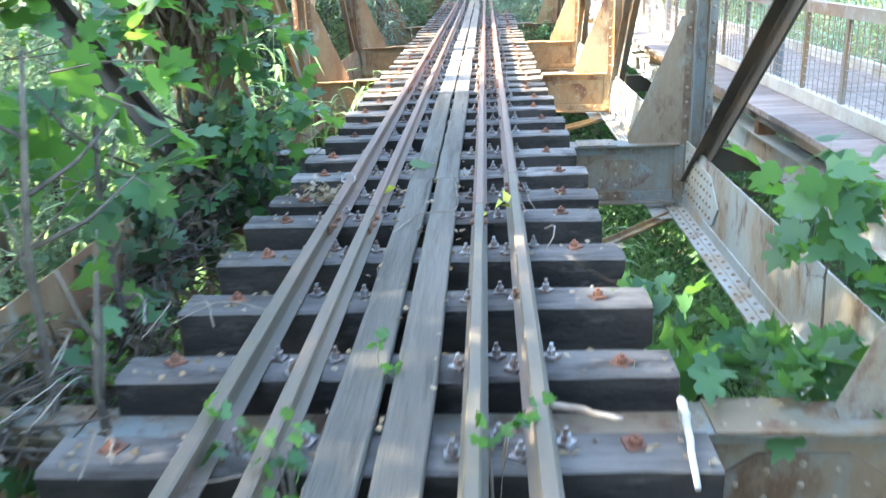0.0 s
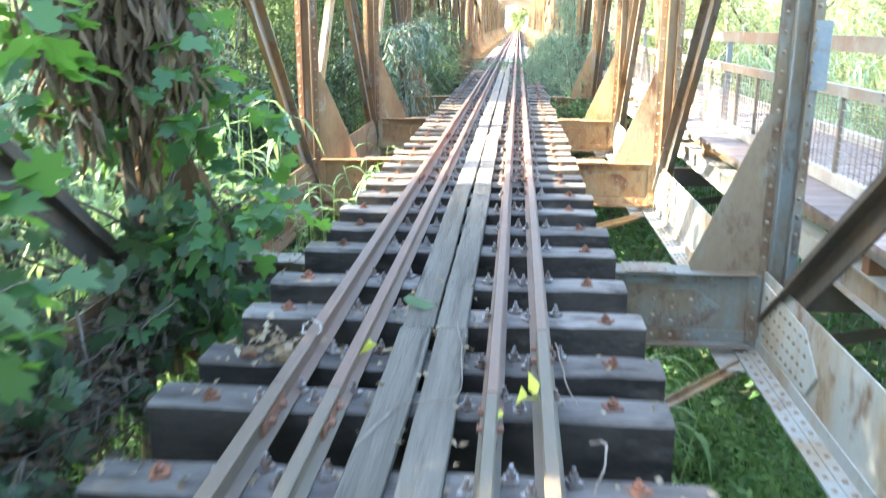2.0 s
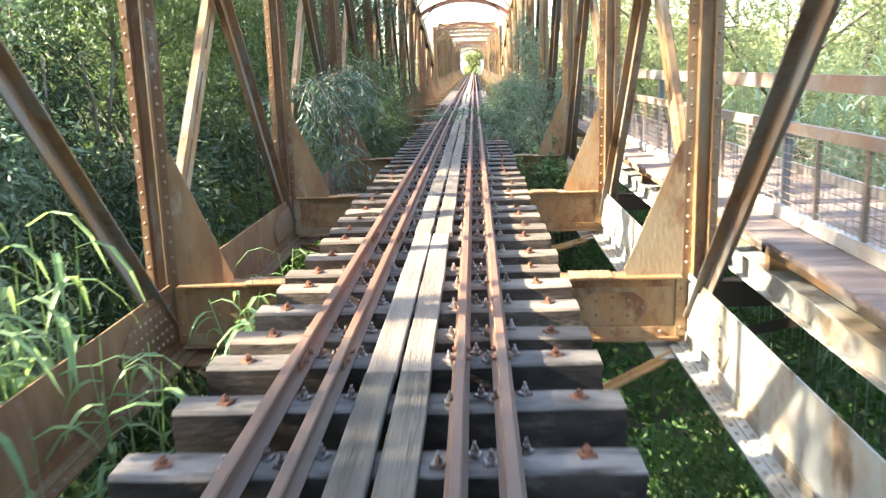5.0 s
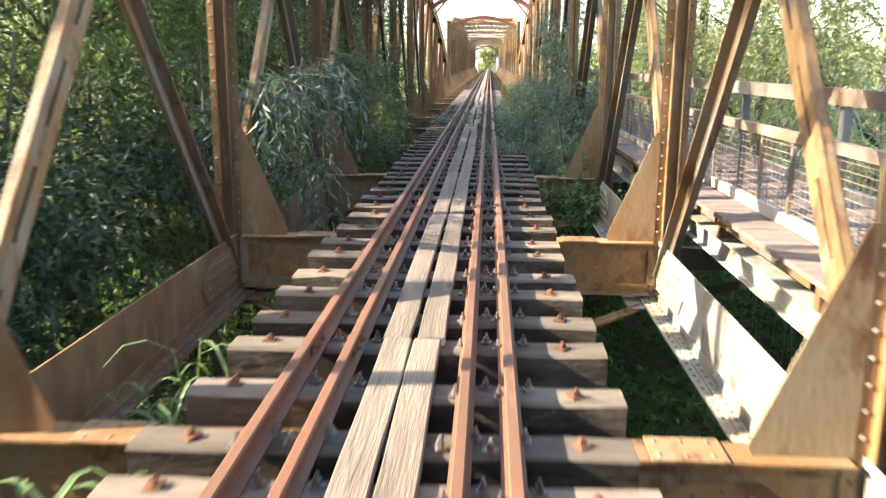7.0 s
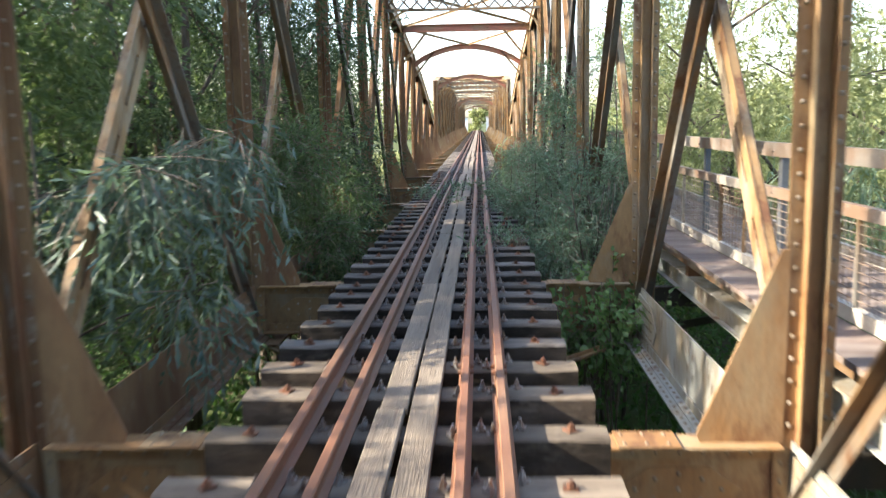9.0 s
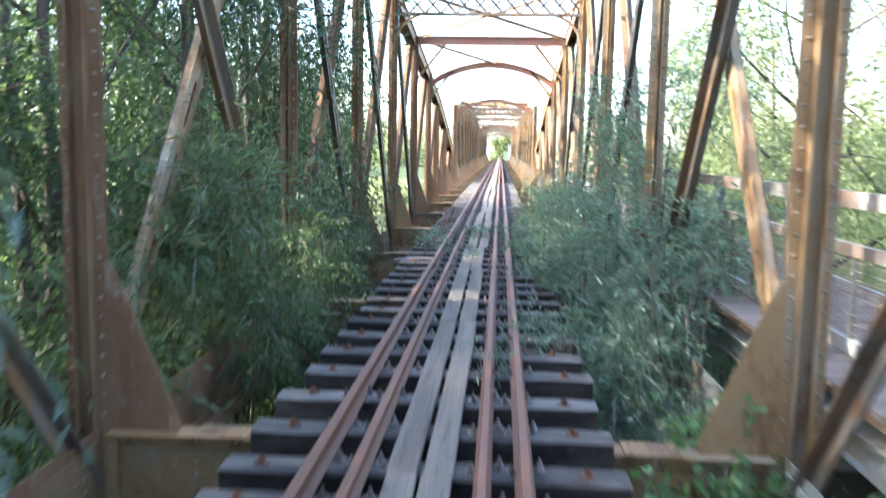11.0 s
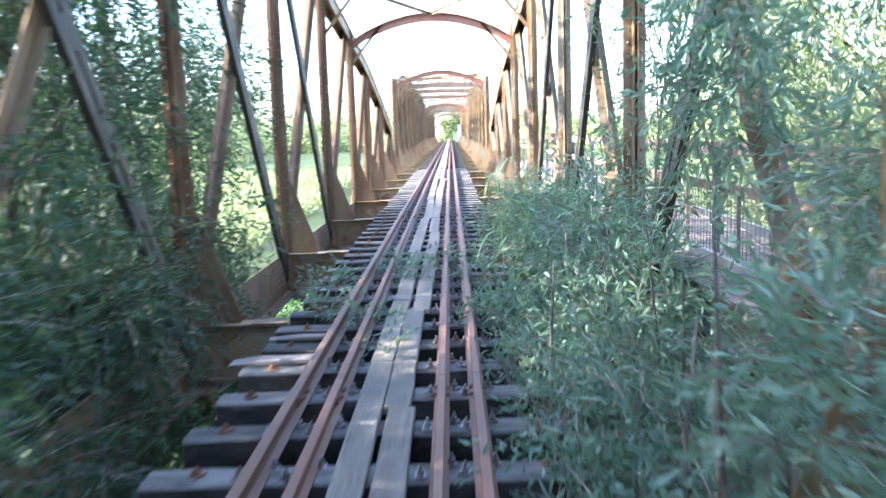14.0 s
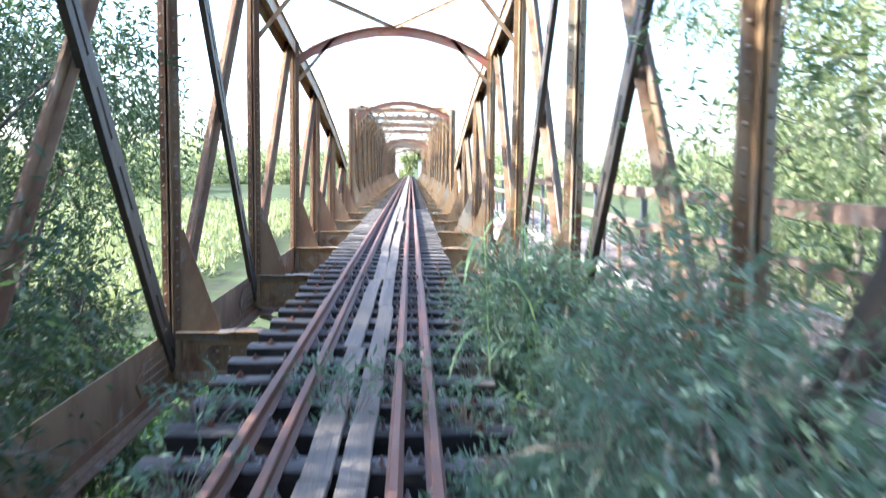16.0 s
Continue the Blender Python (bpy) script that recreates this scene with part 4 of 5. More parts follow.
build_tree("fig_shrub", -1.75, 6.5, 3.3, [((0.1, -0.35, Z0 - 0.2), (0.3, 0.3, 0.12), 1.0), ((-0.4, -0.2, Z0 - 0.05), (0.3, 0.35, 0.2), 1.0), ((0.25, 0.35, Z0 - 0.35), (0.3, 0.3, 0.15), 0.6)],
           L_FIG, 18, "young fig shrub growing over the end of a floor beam", "shrub", "figs beside the track", twigs=40, radius=0.02, stems=2, **FIG_SMALL)
# leaves and creepers smothering the chord under the fig trees
build_tree("fig_shrub", -2.2, 10.1, 3.3, [((0.3, 0.8, Z0 - 0.35), (0.35, 0.62, 0.25), 1.0), ((0.1, -0.18, Z0 - 0.55), (0.35, 0.8, 0.3), 1.2), ((0.15, -1.33, Z0 - 0.6), (0.35, 0.8, 0.3), 1.0), ((0.35, 0.27, Z0 - 0.15), (0.3, 0.53, 0.25), 0.8), ((-0.2, -2.3, Z0 - 0.7), (0.4, 0.71, 0.3), 0.6)],
           L_SHADE, 15, "dark green fig growth smothering the bottom chord", "shrub", "figs beside the track", twigs=130, radius=0.04, stems=3, outline=FIG_LEAF, leaf_len=0.17, leaf_wid=0.16, per=4, twig=0.25, droop=0.1)

# tall trees that shade the first panels, and bushes behind the truss on the left
for i, (x, y, h) in enumerate([(-6.4, 3.99, 12.5), (-6.2, 7.7, 12.5), (-7.0, 9.74, 12.2), (-9.5, 1.77, 12), (-10.5, 6.37, 13.5), (-6.6, 0.44, 10.5), (-10.0, 8.5, 12.0), (-8.8, 4.78, 12.5)]):
    willow(x, y, h, 13, 30 + i, leaf=L_TREE, spread=2.2, low=0.3, twigs=2000, r=1.1, leaf_len=0.17, leaf_wid=0.055, radius=0.14, label="tall leafy tree beside the start of the bridge")
willow(-6.5, 10.4, 11.8, 13, 46, leaf=L_TREE, spread=1.4, low=0.70, twigs=2000, r=1.0, leaf_len=0.17, leaf_wid=0.055, radius=0.12, label="tall leafy tree beside the start of the bridge")
willow(-5.4, 9.4, 9.6, 10, 45, leaf=L_TREE, spread=1.1, low=0.35, twigs=1300, r=0.95, leaf_len=0.16, leaf_wid=0.055, radius=0.12, label="slender leafy tree behind the figs")
# Leaf colour stands in for light: blackish where shaded, silvery where sunlit and hazy
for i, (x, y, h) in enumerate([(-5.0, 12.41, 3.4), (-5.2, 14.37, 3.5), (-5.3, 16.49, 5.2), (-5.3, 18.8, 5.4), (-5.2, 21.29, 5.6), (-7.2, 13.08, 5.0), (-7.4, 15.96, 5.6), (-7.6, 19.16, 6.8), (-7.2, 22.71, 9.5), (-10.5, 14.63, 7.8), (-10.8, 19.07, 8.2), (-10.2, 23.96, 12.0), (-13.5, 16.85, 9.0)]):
    willow(x, y, h, 10, 50 + i, leaf=L_DEEP_SHADE if 18 < y < 23 and x > -6 else L_BUSH, spread=1.6, low=0.1, twigs=2600 if y > 15.5 and x > -6 else 1500, r=0.85, leaf_len=0.13, leaf_wid=0.04, radius=0.08, stems=3, label="dense grey-green willow bush behind the truss")
# crowns on bare trunks that shade the footway
for i, (x, y, h, low) in enumerate([(-7.4, 13.4, 13.6, 0.86), (-7.6, 10.2, 12.6, 0.72), (-8.6, 11.8, 13.6, 0.78)]):
    willow(x, y, h, 14, 170 + i, leaf=L_TREE, spread=2.0, low=low, twigs=2000, r=1.0, leaf_len=0.17, leaf_wid=0.055, radius=0.15, label="tall tree with a high crown beside the bridge")
willow(0.7, 183.47, 7.5, 9, 160, leaf=L_TREE, spread=1.6, low=0.3, twigs=400, r=1.2, leaf_len=0.5, leaf_wid=0.3, radius=0.2, label="round green tree beyond the far end of the bridge")
# the willow wood through which the truss passes
for i, (x, y, h) in enumerate([(-5.6, 24.4, 8.5), (-4.0, 27.1, 9.0), (-3.9, 28.33, 10), (-3.3, 30.46, 9.5), (-4.0, 32.76, 10), (-3.6, 35.05, 9.5), (-4.4, 37.47, 9.0), (-6.3, 25.3, 11), (-6.6, 28.95, 12), (-6.9, 32.49, 12), (-7.2, 36, 11.5), (-9.8, 27.14, 13), (-10.2, 32.05, 13.5), (-10.4, 37.29, 12.5), (-4.4, 39.94, 8.6), (-5.4, 42.06, 8.2), (-6.6, 44.53, 7.6), (-8.4, 41.27, 9.5)]):
    near = x > -5
    # Darker leaves put the wood's shade into the colour
    willow(x, y, h, 14, 70 + i, leaf=L_SHADE if (near and 27.5 < y < 36.3) or y > 35 else L_WILLOW, spread=1.7 if near else 2.2, low=0.18, twigs=1250 if near and 29.2 < y < 36.3 else 1800, r=0.85 if near else 1.1, leaf_len=0.12 if near else 0.15, leaf_wid=0.03 if near else 0.045, radius=0.12, stems=2 if near else 1, twig_mesh=False)
for i, (x, y, h) in enumerate([(-12.0, 13, 16.5), (-11.5, 16.4, 16), (-12.2, 19.96, 16.5), (-11.4, 23.07, 16)]):
    willow(x, y, h, 9, 150 + i, leaf=L_TREE, spread=2.4, low=0.90, twigs=500, r=1.0, leaf_len=0.18, leaf_wid=0.06, radius=0.2, label="tall tree with a high crown behind the bushes")
# lower willow sprays hanging into the truss
for i, (x, y, zs) in enumerate([(-3.5, 24.3, (2.6, 4.6)), (-2.1, 27.23, (2.6, 5.0)), (-1.9, 28.87, (2.5, 4.4)), (-2.3, 31.34, (2.4, 4.2)), (-2.4, 33.47, (2.2, 4.0)), (-2.5, 35.4, (2.2, 3.6)), (-2.9, 37.47, (2.0, 3.4)), (-3.0, 39.59, (1.8, 3.2)), (-3.6, 41.18, (1.6, 3.4)), (-2.15, 29.5, (2.7, 4.2)), (-1.85, 30.7, (2.8, 4.6)), (-1.85, 32.5, (2.7, 4.3)), (-1.95, 33.9, (2.6, 4.1))]):
    rng = random.Random(200 + i)
    # Darker leaves again stand in for shade, from the fourth shrub on
    build_tree("willow_shrub", x - 0.4, y, 3.6, spread_clumps(rng, 6, (-0.5, 0.8 - 0.06 * i), (-1.1, 1.1), zs, 0.5), L_SHADE if i >= 3 and i != 9 else L_WILLOW, 210 + i, "grey-green willow shrub crowding the edge of the track", "shrub", "willow shrubs in the truss", twigs=800, per=10, twig=0.4, droop=0.4, leaf_len=0.10, leaf_wid=0.024, radius=0.04, stems=3, twig_mesh=True)
for i, (x, y, zs, w, lean) in enumerate([(2.35, 28.9, (2.6, 4.4), 0.4, 0), (2.5, 30.4, (2.6, 4.8), 0.4, 0), (1.9, 27.5, (2.6, 4.3), 0.55, 0), (2.05, 28.69, (2.6, 4.1), 0.45, 0), (1.4, 29.93, (2.6, 3.7), 0.32, 0), (1.4, 31.87, (2.8, 4.3), 0.4, 0), (1.4, 33.29, (2.8, 3.5), 0.35, 0), (1.6, 35.05, (2.7, 4.0), 0.45, 0), (1.55, 36.6, (2.8, 4.1), 0.5, 0), (1.6, 38.35, (2.8, 4.2), 0.45, 0), (1.5, 39.94, (2.8, 4.0), 0.4, 0), (1.7, 33.9, (2.7, 4.3), 0.4, 0), (1.85, 34.55, (2.7, 4.5), 0.35, 0)]):
    rng = random.Random(230 + i)
    build_tree("willow_shrub", x, y, 4.2, spread_clumps(rng, 7, (-w, w), (-0.9, 0.9), zs, 0.42), L_BUSH, 240 + i, "silvery willow shrub growing up through the bridge floor", "shrub", "willow shrubs in the truss", twigs=700, per=10, twig=0.35, droop=0.25, leaf_len=0.095, leaf_wid=0.022, radius=0.035, stems=4, twig_mesh=True)
build_tree("willow_tree", -3.1, 22.6, 5.2, [((1.15, -0.8, 4.75), (0.34, 0.40, 0.16), 1.0), ((1.45, 0, 4.95), (0.42, 0.40, 0.18), 1.2), ((0.7, -0.5, 4.6), (0.3, 0.35, 0.2), 0.6), ((1.35, -0.35, 3.8), (0.3, 0.35, 0.2), 0.5)],
           L_SILVER, 301, "willow with drooping silvery branches hanging into the truss", "tree", "willows beside the bridge", twigs=150, per=12, twig=0.6, droop=1.1, leaf_len=0.15, leaf_wid=0.034, radius=0.06, twig_mesh=True)
build_tree("willow_tree", 2.75, 30.81, 5.8, [((-0.85, 0.8, 5.1), (0.3, 0.44, 0.35), 1.0), ((-0.95, 0.35, 5.6), (0.25, 0.35, 0.3), 0.8), ((0.2, 0.71, 6.0), (0.6, 0.71, 0.4), 1.0)],
           L_BUSH, 302, "slender willow leaning between truss and footway", "tree", "willows beside the bridge", twigs=250, per=10, twig=0.4, droop=0.4, leaf_len=0.10, leaf_wid=0.025, radius=0.035, twig_mesh=True)
build_tree("willow_tree", 2.75, 35.74, 6.6, [((-0.5, -0.71, 4.6), (0.35, 0.53, 0.5), 1.0), ((-0.3, 0.53, 5.3), (0.45, 0.71, 0.5), 1.2), ((0.3, -0.53, 5.6), (0.5, 0.71, 0.5), 1.0), ((-0.5, -0.18, 6.4), (0.5, 0.8, 0.5), 1.0), ((0.3, 0.89, 6.6), (0.6, 0.8, 0.5), 1.0)],
           L_WILLOW, 303, "slender willow leaning between truss and footway", "tree", "willows beside the bridge", twigs=230, per=10, twig=0.4, droop=0.4, leaf_len=0.10, leaf_wid=0.025, radius=0.04, twig_mesh=True)
for i, (x, y) in enumerate(((1.45, 25.4), (1.75, 26.13), (2.05, 25.12))):
    rng = random.Random(330 + i)
    build_tree("bramble_bush", x, y, 3.3, spread_clumps(rng, 6, (-0.45, 0.45), (-0.6, 0.6), (2.4, 3.25), 0.30), L_BRAMBLE, 340 + i, "leafy green bramble climbing over the sleeper ends", "shrub", "brambles beside the track", twigs=190, per=6, twig=0.3, droop=0.25, leaf_len=0.09, leaf_wid=0.06, radius=0.02, stems=4, twig_mesh=True, flat=0.7)
rng = random.Random(351)
build_tree("willow_shrub", 1.65, 29.18, 4.6, spread_clumps(rng, 7, (-0.22, 0.25), (-0.4, 0.4), (2.6, 4.7), 0.30), L_BUSH, 352, "yellow-green willow shrub between track and truss", "shrub", "willow shrubs in the truss", twigs=420, per=10, twig=0.3, droop=0.3, leaf_len=0.10, leaf_wid=0.028, radius=0.03, stems=4, twig_mesh=True)
# trees beyond the footway
for i, (x, y, h) in enumerate([(8.5, 7.26, 5.5), (8.0, 12.58, 5.6), (9.0, 17.73, 6.2), (8.2, 23.07, 6.5), (7.0, 27.6, 10.0), (6.4, 32.05, 11.5), (6.6, 36, 11.5), (6.8, 39.94, 11), (7.6, 44.35, 9.5), (9.0, 38.62, 12.5), (12, 9.92, 8), (13, 15.96, 8.5), (12.5, 22.18, 9), (11.5, 29.4, 10), (12, 35.57, 10), (13, 44.35, 8), (10, 49.65, 6), (12, 56.72, 6.5), (17, 26.68, 10), (18, 15.96, 9)]):
    willow(x, y, h, 12, 100 + i, leaf=L_TREE, spread=2.4, low=0.15, twigs=2000 if x < 10 else 1200, r=1.15, leaf_len=0.115 if x < 10 else 0.15, leaf_wid=0.042 if x < 10 else 0.055, radius=0.14, label="light green tree in full leaf beyond the footway")


def build_reeds(name, spots, seed, label, height=2.6, blades=9, leaf_len=0.55, leaf_wid=0.045, cat="reeds", leaf=L_REED):
    """A stand of cane: stalks with long arching blades."""
    nrng, rng = np.random.default_rng(seed), random.Random(seed)
    ob = thing(name, label, cat, kind="stuff")
    s, v, f = Shape(), [], []
    for x, y, z, h in spots:
        top = Vector((x + rng.uniform(-0.3, 0.3), y + rng.uniform(-0.3, 0.3), z + h))
        s.tube([(x, y, z), Vector((x, y, z)).lerp(top, 0.5), top], [0.011, 0.009, 0.004], 5)
        for b in range(blades):
            t = 0.25 + 0.75 * (b + rng.random()) / blades
            p = Vector((x, y, z)).lerp(top, t)
            a = rng.uniform(0, 2 * math.pi)
            d = Vector((math.cos(a), math.sin(a), 0))
            sd = Vector((-d.y, d.x, 0))
            ln, wd = leaf_len * rng.uniform(0.6, 1.3), leaf_wid * rng.uniform(0.7, 1.2)
            rise = rng.uniform(0.35, 0.9)
            o = len(v)
            for i in range(5):
                u = i / 4
                c = p + d * ln * u * (1 - 0.2 * u) + Vector((0, 0, ln * (rise * u - (rise + 0.45) * u * u)))
                w = wd * (0.55 + 0.9 * u) * (1 - u) ** 0.7 + 0.001
                v += [tuple(c - sd * w / 2), tuple(c - Vector((0, 0, w * 0.15))), tuple(c + sd * w / 2)]
            for i in range(4):
                q = o + 3 * i
                f += [(q, q + 1, q + 4, q + 3), (q + 1, q + 2, q + 5, q + 4)]
    part("stalks", s, leaf, ob, kind="stuff")
    lv = Shape()
    lv.v, lv.f = v, f
    part("blades", lv, leaf, ob, kind="stuff")


rng = random.Random(77)
build_reeds("reed_clump", [(rng.uniform(-2.9, -2.3), rng.uniform(12.7, 14.6), -3.2, rng.uniform(2.8, 4.0)) for _ in range(34)], 1, "bright green giant reeds standing in the truss", leaf_len=0.62, leaf_wid=0.085)
build_reeds("reed_clump", [(rng.uniform(-3.6, -2.4), rng.uniform(11.3, 13.4), -3.2, rng.uniform(2.4, 4.2)) for _ in range(46)], 8, "pale green giant reeds with arching blades beside the chord", leaf_len=0.60, leaf_wid=0.075)
build_reeds("reed_clump", [(rng.uniform(-1.95, -1.5), rng.uniform(13.0, 14.4), -3.2, rng.uniform(2.6, 3.1)) for _ in range(10)], 9, "green reeds pushing up between chord and sleepers", leaf_len=0.5, leaf_wid=0.07)
build_reeds("reed_clump", [(rng.uniform(-1.45, -1.15), rng.uniform(14.81, 15.51), -1.2, rng.uniform(0.8, 1.15)) for _ in range(9)], 2, "small tuft of reed beside the sleepers", leaf_len=0.42, leaf_wid=0.055)
build_reeds("reed_clump", [(rng.uniform(1.25, 1.75), rng.uniform(11.9, 13.6), -3.3, rng.uniform(1.5, 2.1)) for _ in range(12)], 3, "green reeds growing up below the track", leaf_wid=0.06)
build_reeds("reed_clump", [(rng.uniform(-1.62, -1.4), rng.uniform(17.11, 17.56), -1.6, rng.uniform(0.9, 1.4)) for _ in range(4)], 4, "reed tuft pushing up beside a floor beam", leaf_len=0.5)
build_reeds("reed_clump", [(rng.uniform(1.0, 1.9), rng.uniform(36, 39.5), -1.6, rng.uniform(1.9, 2.9)) for _ in range(16)], 5, "tall green reed blades among the willow shrubs", leaf_len=0.6)
build_reeds("reed_bed", [(rng.uniform(4.8, 7.2), rng.uniform(4.43, 30.28), -3.2, rng.uniform(3.4, 4.9)) for _ in range(330)], 6, "bed of giant reeds beyond the footway", leaf_len=0.7, leaf_wid=0.06, leaf=L_CANE)
build_reeds("reed_bed", [(rng.uniform(-4.2, -2.9), rng.uniform(15.5, 20.5), -3.3, rng.uniform(2.4, 3.6)) for _ in range(70)], 7, "green reeds behind the truss, coloured dark for the shade", leaf=L_SHADE)


def build_undergrowth():
    nrng = np.random.default_rng(5)
    n = 70000
    x, y = nrng.uniform(-9, 9, n), nrng.uniform(2.6, 50, n)
    hump = np.array([noise.noise((a * 0.5, b * 0.5, 3.0)) for a, b in zip(x, y)])
    z = -3.3 + nrng.uniform(0, 1, n) ** 1.5 * (1.0 + 0.9 * hump)
    way = nrng.normal(size=(n, 3))
    me = leaf_mesh("undergrowth", np.stack([x, y, z], 1), way, 0.17, 0.08, L_UNDER, 0.25, nrng)
    tagged(new("undergrowth", me), "low green undergrowth covering the bank beneath the bridge", "plants", kind="stuff")
    n = 26000
    x, y = nrng.uniform(0.4, 3.4, n), nrng.uniform(4.5, 17, n)
    z = -2.95 + nrng.uniform(0, 1, n) ** 1.3 * 0.7 + 0.35 * np.sin(x * 2.1 + y * 1.3) + 0.2 * np.sin(y * 3.7 - x)
    me = leaf_mesh("ground_ivy", np.stack([x, y, z], 1), nrng.normal(size=(n, 3)) + (0, 0, 0.4), 0.10, 0.06, L_BRAMBLE, 0.25, nrng, None, 0.8)
    tagged(new("ground_ivy", me), "carpet of small-leaved green weeds below the track", "plants", kind="stuff")
    far = []
    rng = random.Random(9)
    for i in range(170):
        a = rng.choice((-1, 1))
        x, y = a * rng.uniform(22, 90), rng.uniform(-9, 204)
        r = rng.uniform(2.5, 5)
        far.append(((x, y, ground_height(x, y) + r * 0.7), (r, r, r * rng.uniform(0.8, 1.3)), 520))
    for i in range(40):
        x, y, r = rng.choice((-1, 1)) * rng.uniform(9, 45), rng.uniform(190, 230), rng.uniform(4, 7)
        far.append(((x, y, r * 0.4 - 1.5), (r, r, r * 1.1), 420))
    for i in range(60):
        x, y, r = rng.uniform(-45, 45), rng.uniform(-40, -14), rng.uniform(3, 6)
        far.append(((x, y, r * 0.6 - 2), (r, r, r * 1.2), 300))
    pos, out = cloud(nrng, far)
    me = leaf_mesh("far_woods", pos, out + nrng.normal(size=pos.shape), 0.75, 0.5, L_TREE, 0.25, nrng)
    tagged(new("far_woods", me), "belt of trees and scrub in the distance", "woods", kind="stuff")
    n = 60000
    x, y = nrng.uniform(-40, -8, n), nrng.uniform(41, 115, n)
    z = np.array([ground_height(a, b) for a, b in zip(x, y)]) + nrng.uniform(0, 0.9, n)
    way = nrng.normal(size=(n, 3)) * 0.5 + (0, 0, 1)
    me = leaf_mesh("meadow", np.stack([x, y, z], 1), way, 0.5, 0.12, L_MEADOW, 0.2, nrng)
    tagged(new("meadow", me), "tall yellow-green grass on the open bank", "grass", kind="stuff")


build_undergrowth()


# ---- what lies on the track ----
def flat_leaves(name, spots, material, size, seed, label, category, kind=""):
    nrng = np.random.default_rng(seed)
    pos = np.array(spots, float)
    way = nrng.normal(size=(len(pos), 3)) * (1, 1, 0.12)
    me = leaf_mesh(name, pos, way, size, size * 0.6, material, 0.3, nrng)
    return tagged(new(name, me), label, category, kind=kind)


rng = random.Random(21)
spots = []
for _ in range(330):
    y = rng.uniform(4.9, 10.2)
    k = min(SLEEPERS, key=lambda v: abs(v - y))
    if rng.random() < 0.75:
        spots.append((rng.choice((-1, -1, 1)) * rng.uniform(0.1, 1.05), k + rng.uniform(-0.1, 0.1), SLEEPER_TOP + 0.012))
    else:
        spots.append((rng.choice((-0.17, 0.005, 0.19)) + rng.uniform(-0.02, 0.02), y, SLEEPER_TOP + 0.05))
flat_leaves("leaf_litter", spots, L_DEAD, 0.04, 1, "dry curled leaves and chips scattered on the sleepers", "leaf litter", kind="stuff")
for x, y in ((-0.15, 9.76),):
    flat_leaves("fallen_leaf", [(x - 0.05, y, -0.06)], L_BUSH, 0.26, 3, "pale green leaf lying on the planks", "leaf")
for i, (x, y, z) in enumerate(((0.36, 8.38, -0.03), (0.44, 8.44, -0.01), (-0.27, 9.03, -0.06))):
    flat_leaves("fallen_leaf", [(x, y, z), (x + 0.05, y + 0.02, z + 0.01)], L_YELLOW, 0.11, 5 + i, "yellow leaf caught between the rails", "leaf")


def build_sprig(x, y, z, seed, n=9, size=0.09, r=0.16, leaf=None, label="small green sprig growing up between the sleepers", shape=None):
    nrng = np.random.default_rng(seed)
    pos, way, a, b = sprays(nrng, [((0, 0, 0.08), (r, r, 0.08), n)], 4, 0.14, 0.0)
    ob = thing("sprig", label, "plant", "sprigs between the rails", at=(x, y, z))
    part("leaves", leaf_mesh("leaves", pos, way, size, size * (0.85 if shape else 0.28), leaf or L_BUSH, 0.25, nrng, shape), None, ob, kind="stuff")
    s = Shape()
    for p in a:
        s.tube([(0, 0, -0.35), tuple(p * 0.6 + np.array((0, 0, -0.05))), tuple(p)], [0.006, 0.005, 0.003], 4)
    part("stalk", s, M_TWIG, ob, kind="stuff")


for i, (x, y, n) in enumerate(((-0.42, 6.07, 4), (-0.24, 5.95, 5), (-0.05, 6.61, 2), (-0.2, 5.75, 5), (0.38, 5.97, 3), (-1.2, 5.84, 4), (-1.0, 5.71, 4), (-1.45, 6.28, 5))):
    build_sprig(x, y, -0.12, 40 + i, n=n, size=0.055, r=0.06, leaf=L_FIG, label="small leafy shoot on the sleepers", shape=FIG_LEAF)
for i, (x, y, n, r) in enumerate(((0.72, 33.75, 34, 0.22), (0.98, 33.95, 40, 0.26), (1.2, 33.8, 34, 0.25), (0.85, 34.3, 30, 0.25), (0.55, 27.21, 14, 0.25), (0.95, 27.5, 22, 0.3), (0.3, 26.4, 8, 0.15), (0.75, 28.33, 16, 0.3), (-0.22, 36.43, 26, 0.25), (0.3, 36.69, 18, 0.22), (0.0, 35.83, 14, 0.2), (-0.36, 33.91, 22, 0.25), (-0.75, 34.62, 20, 0.3),
                                    (-0.95, 35.91, 24, 0.35), (0.95, 31.52, 22, 0.3), (1.05, 33.47, 34, 0.35), (0.85, 34.62, 30, 0.3), (0.75, 35.74, 30, 0.3), (0.9, 37.12, 30, 0.35), (1.15, 30.46, 24, 0.3), (0.85, 32.41, 22, 0.3), (-0.1, 32.94, 9, 0.2))):
    build_sprig(x, y, -0.14, 60 + i, n=n * 2, size=0.085, r=r)


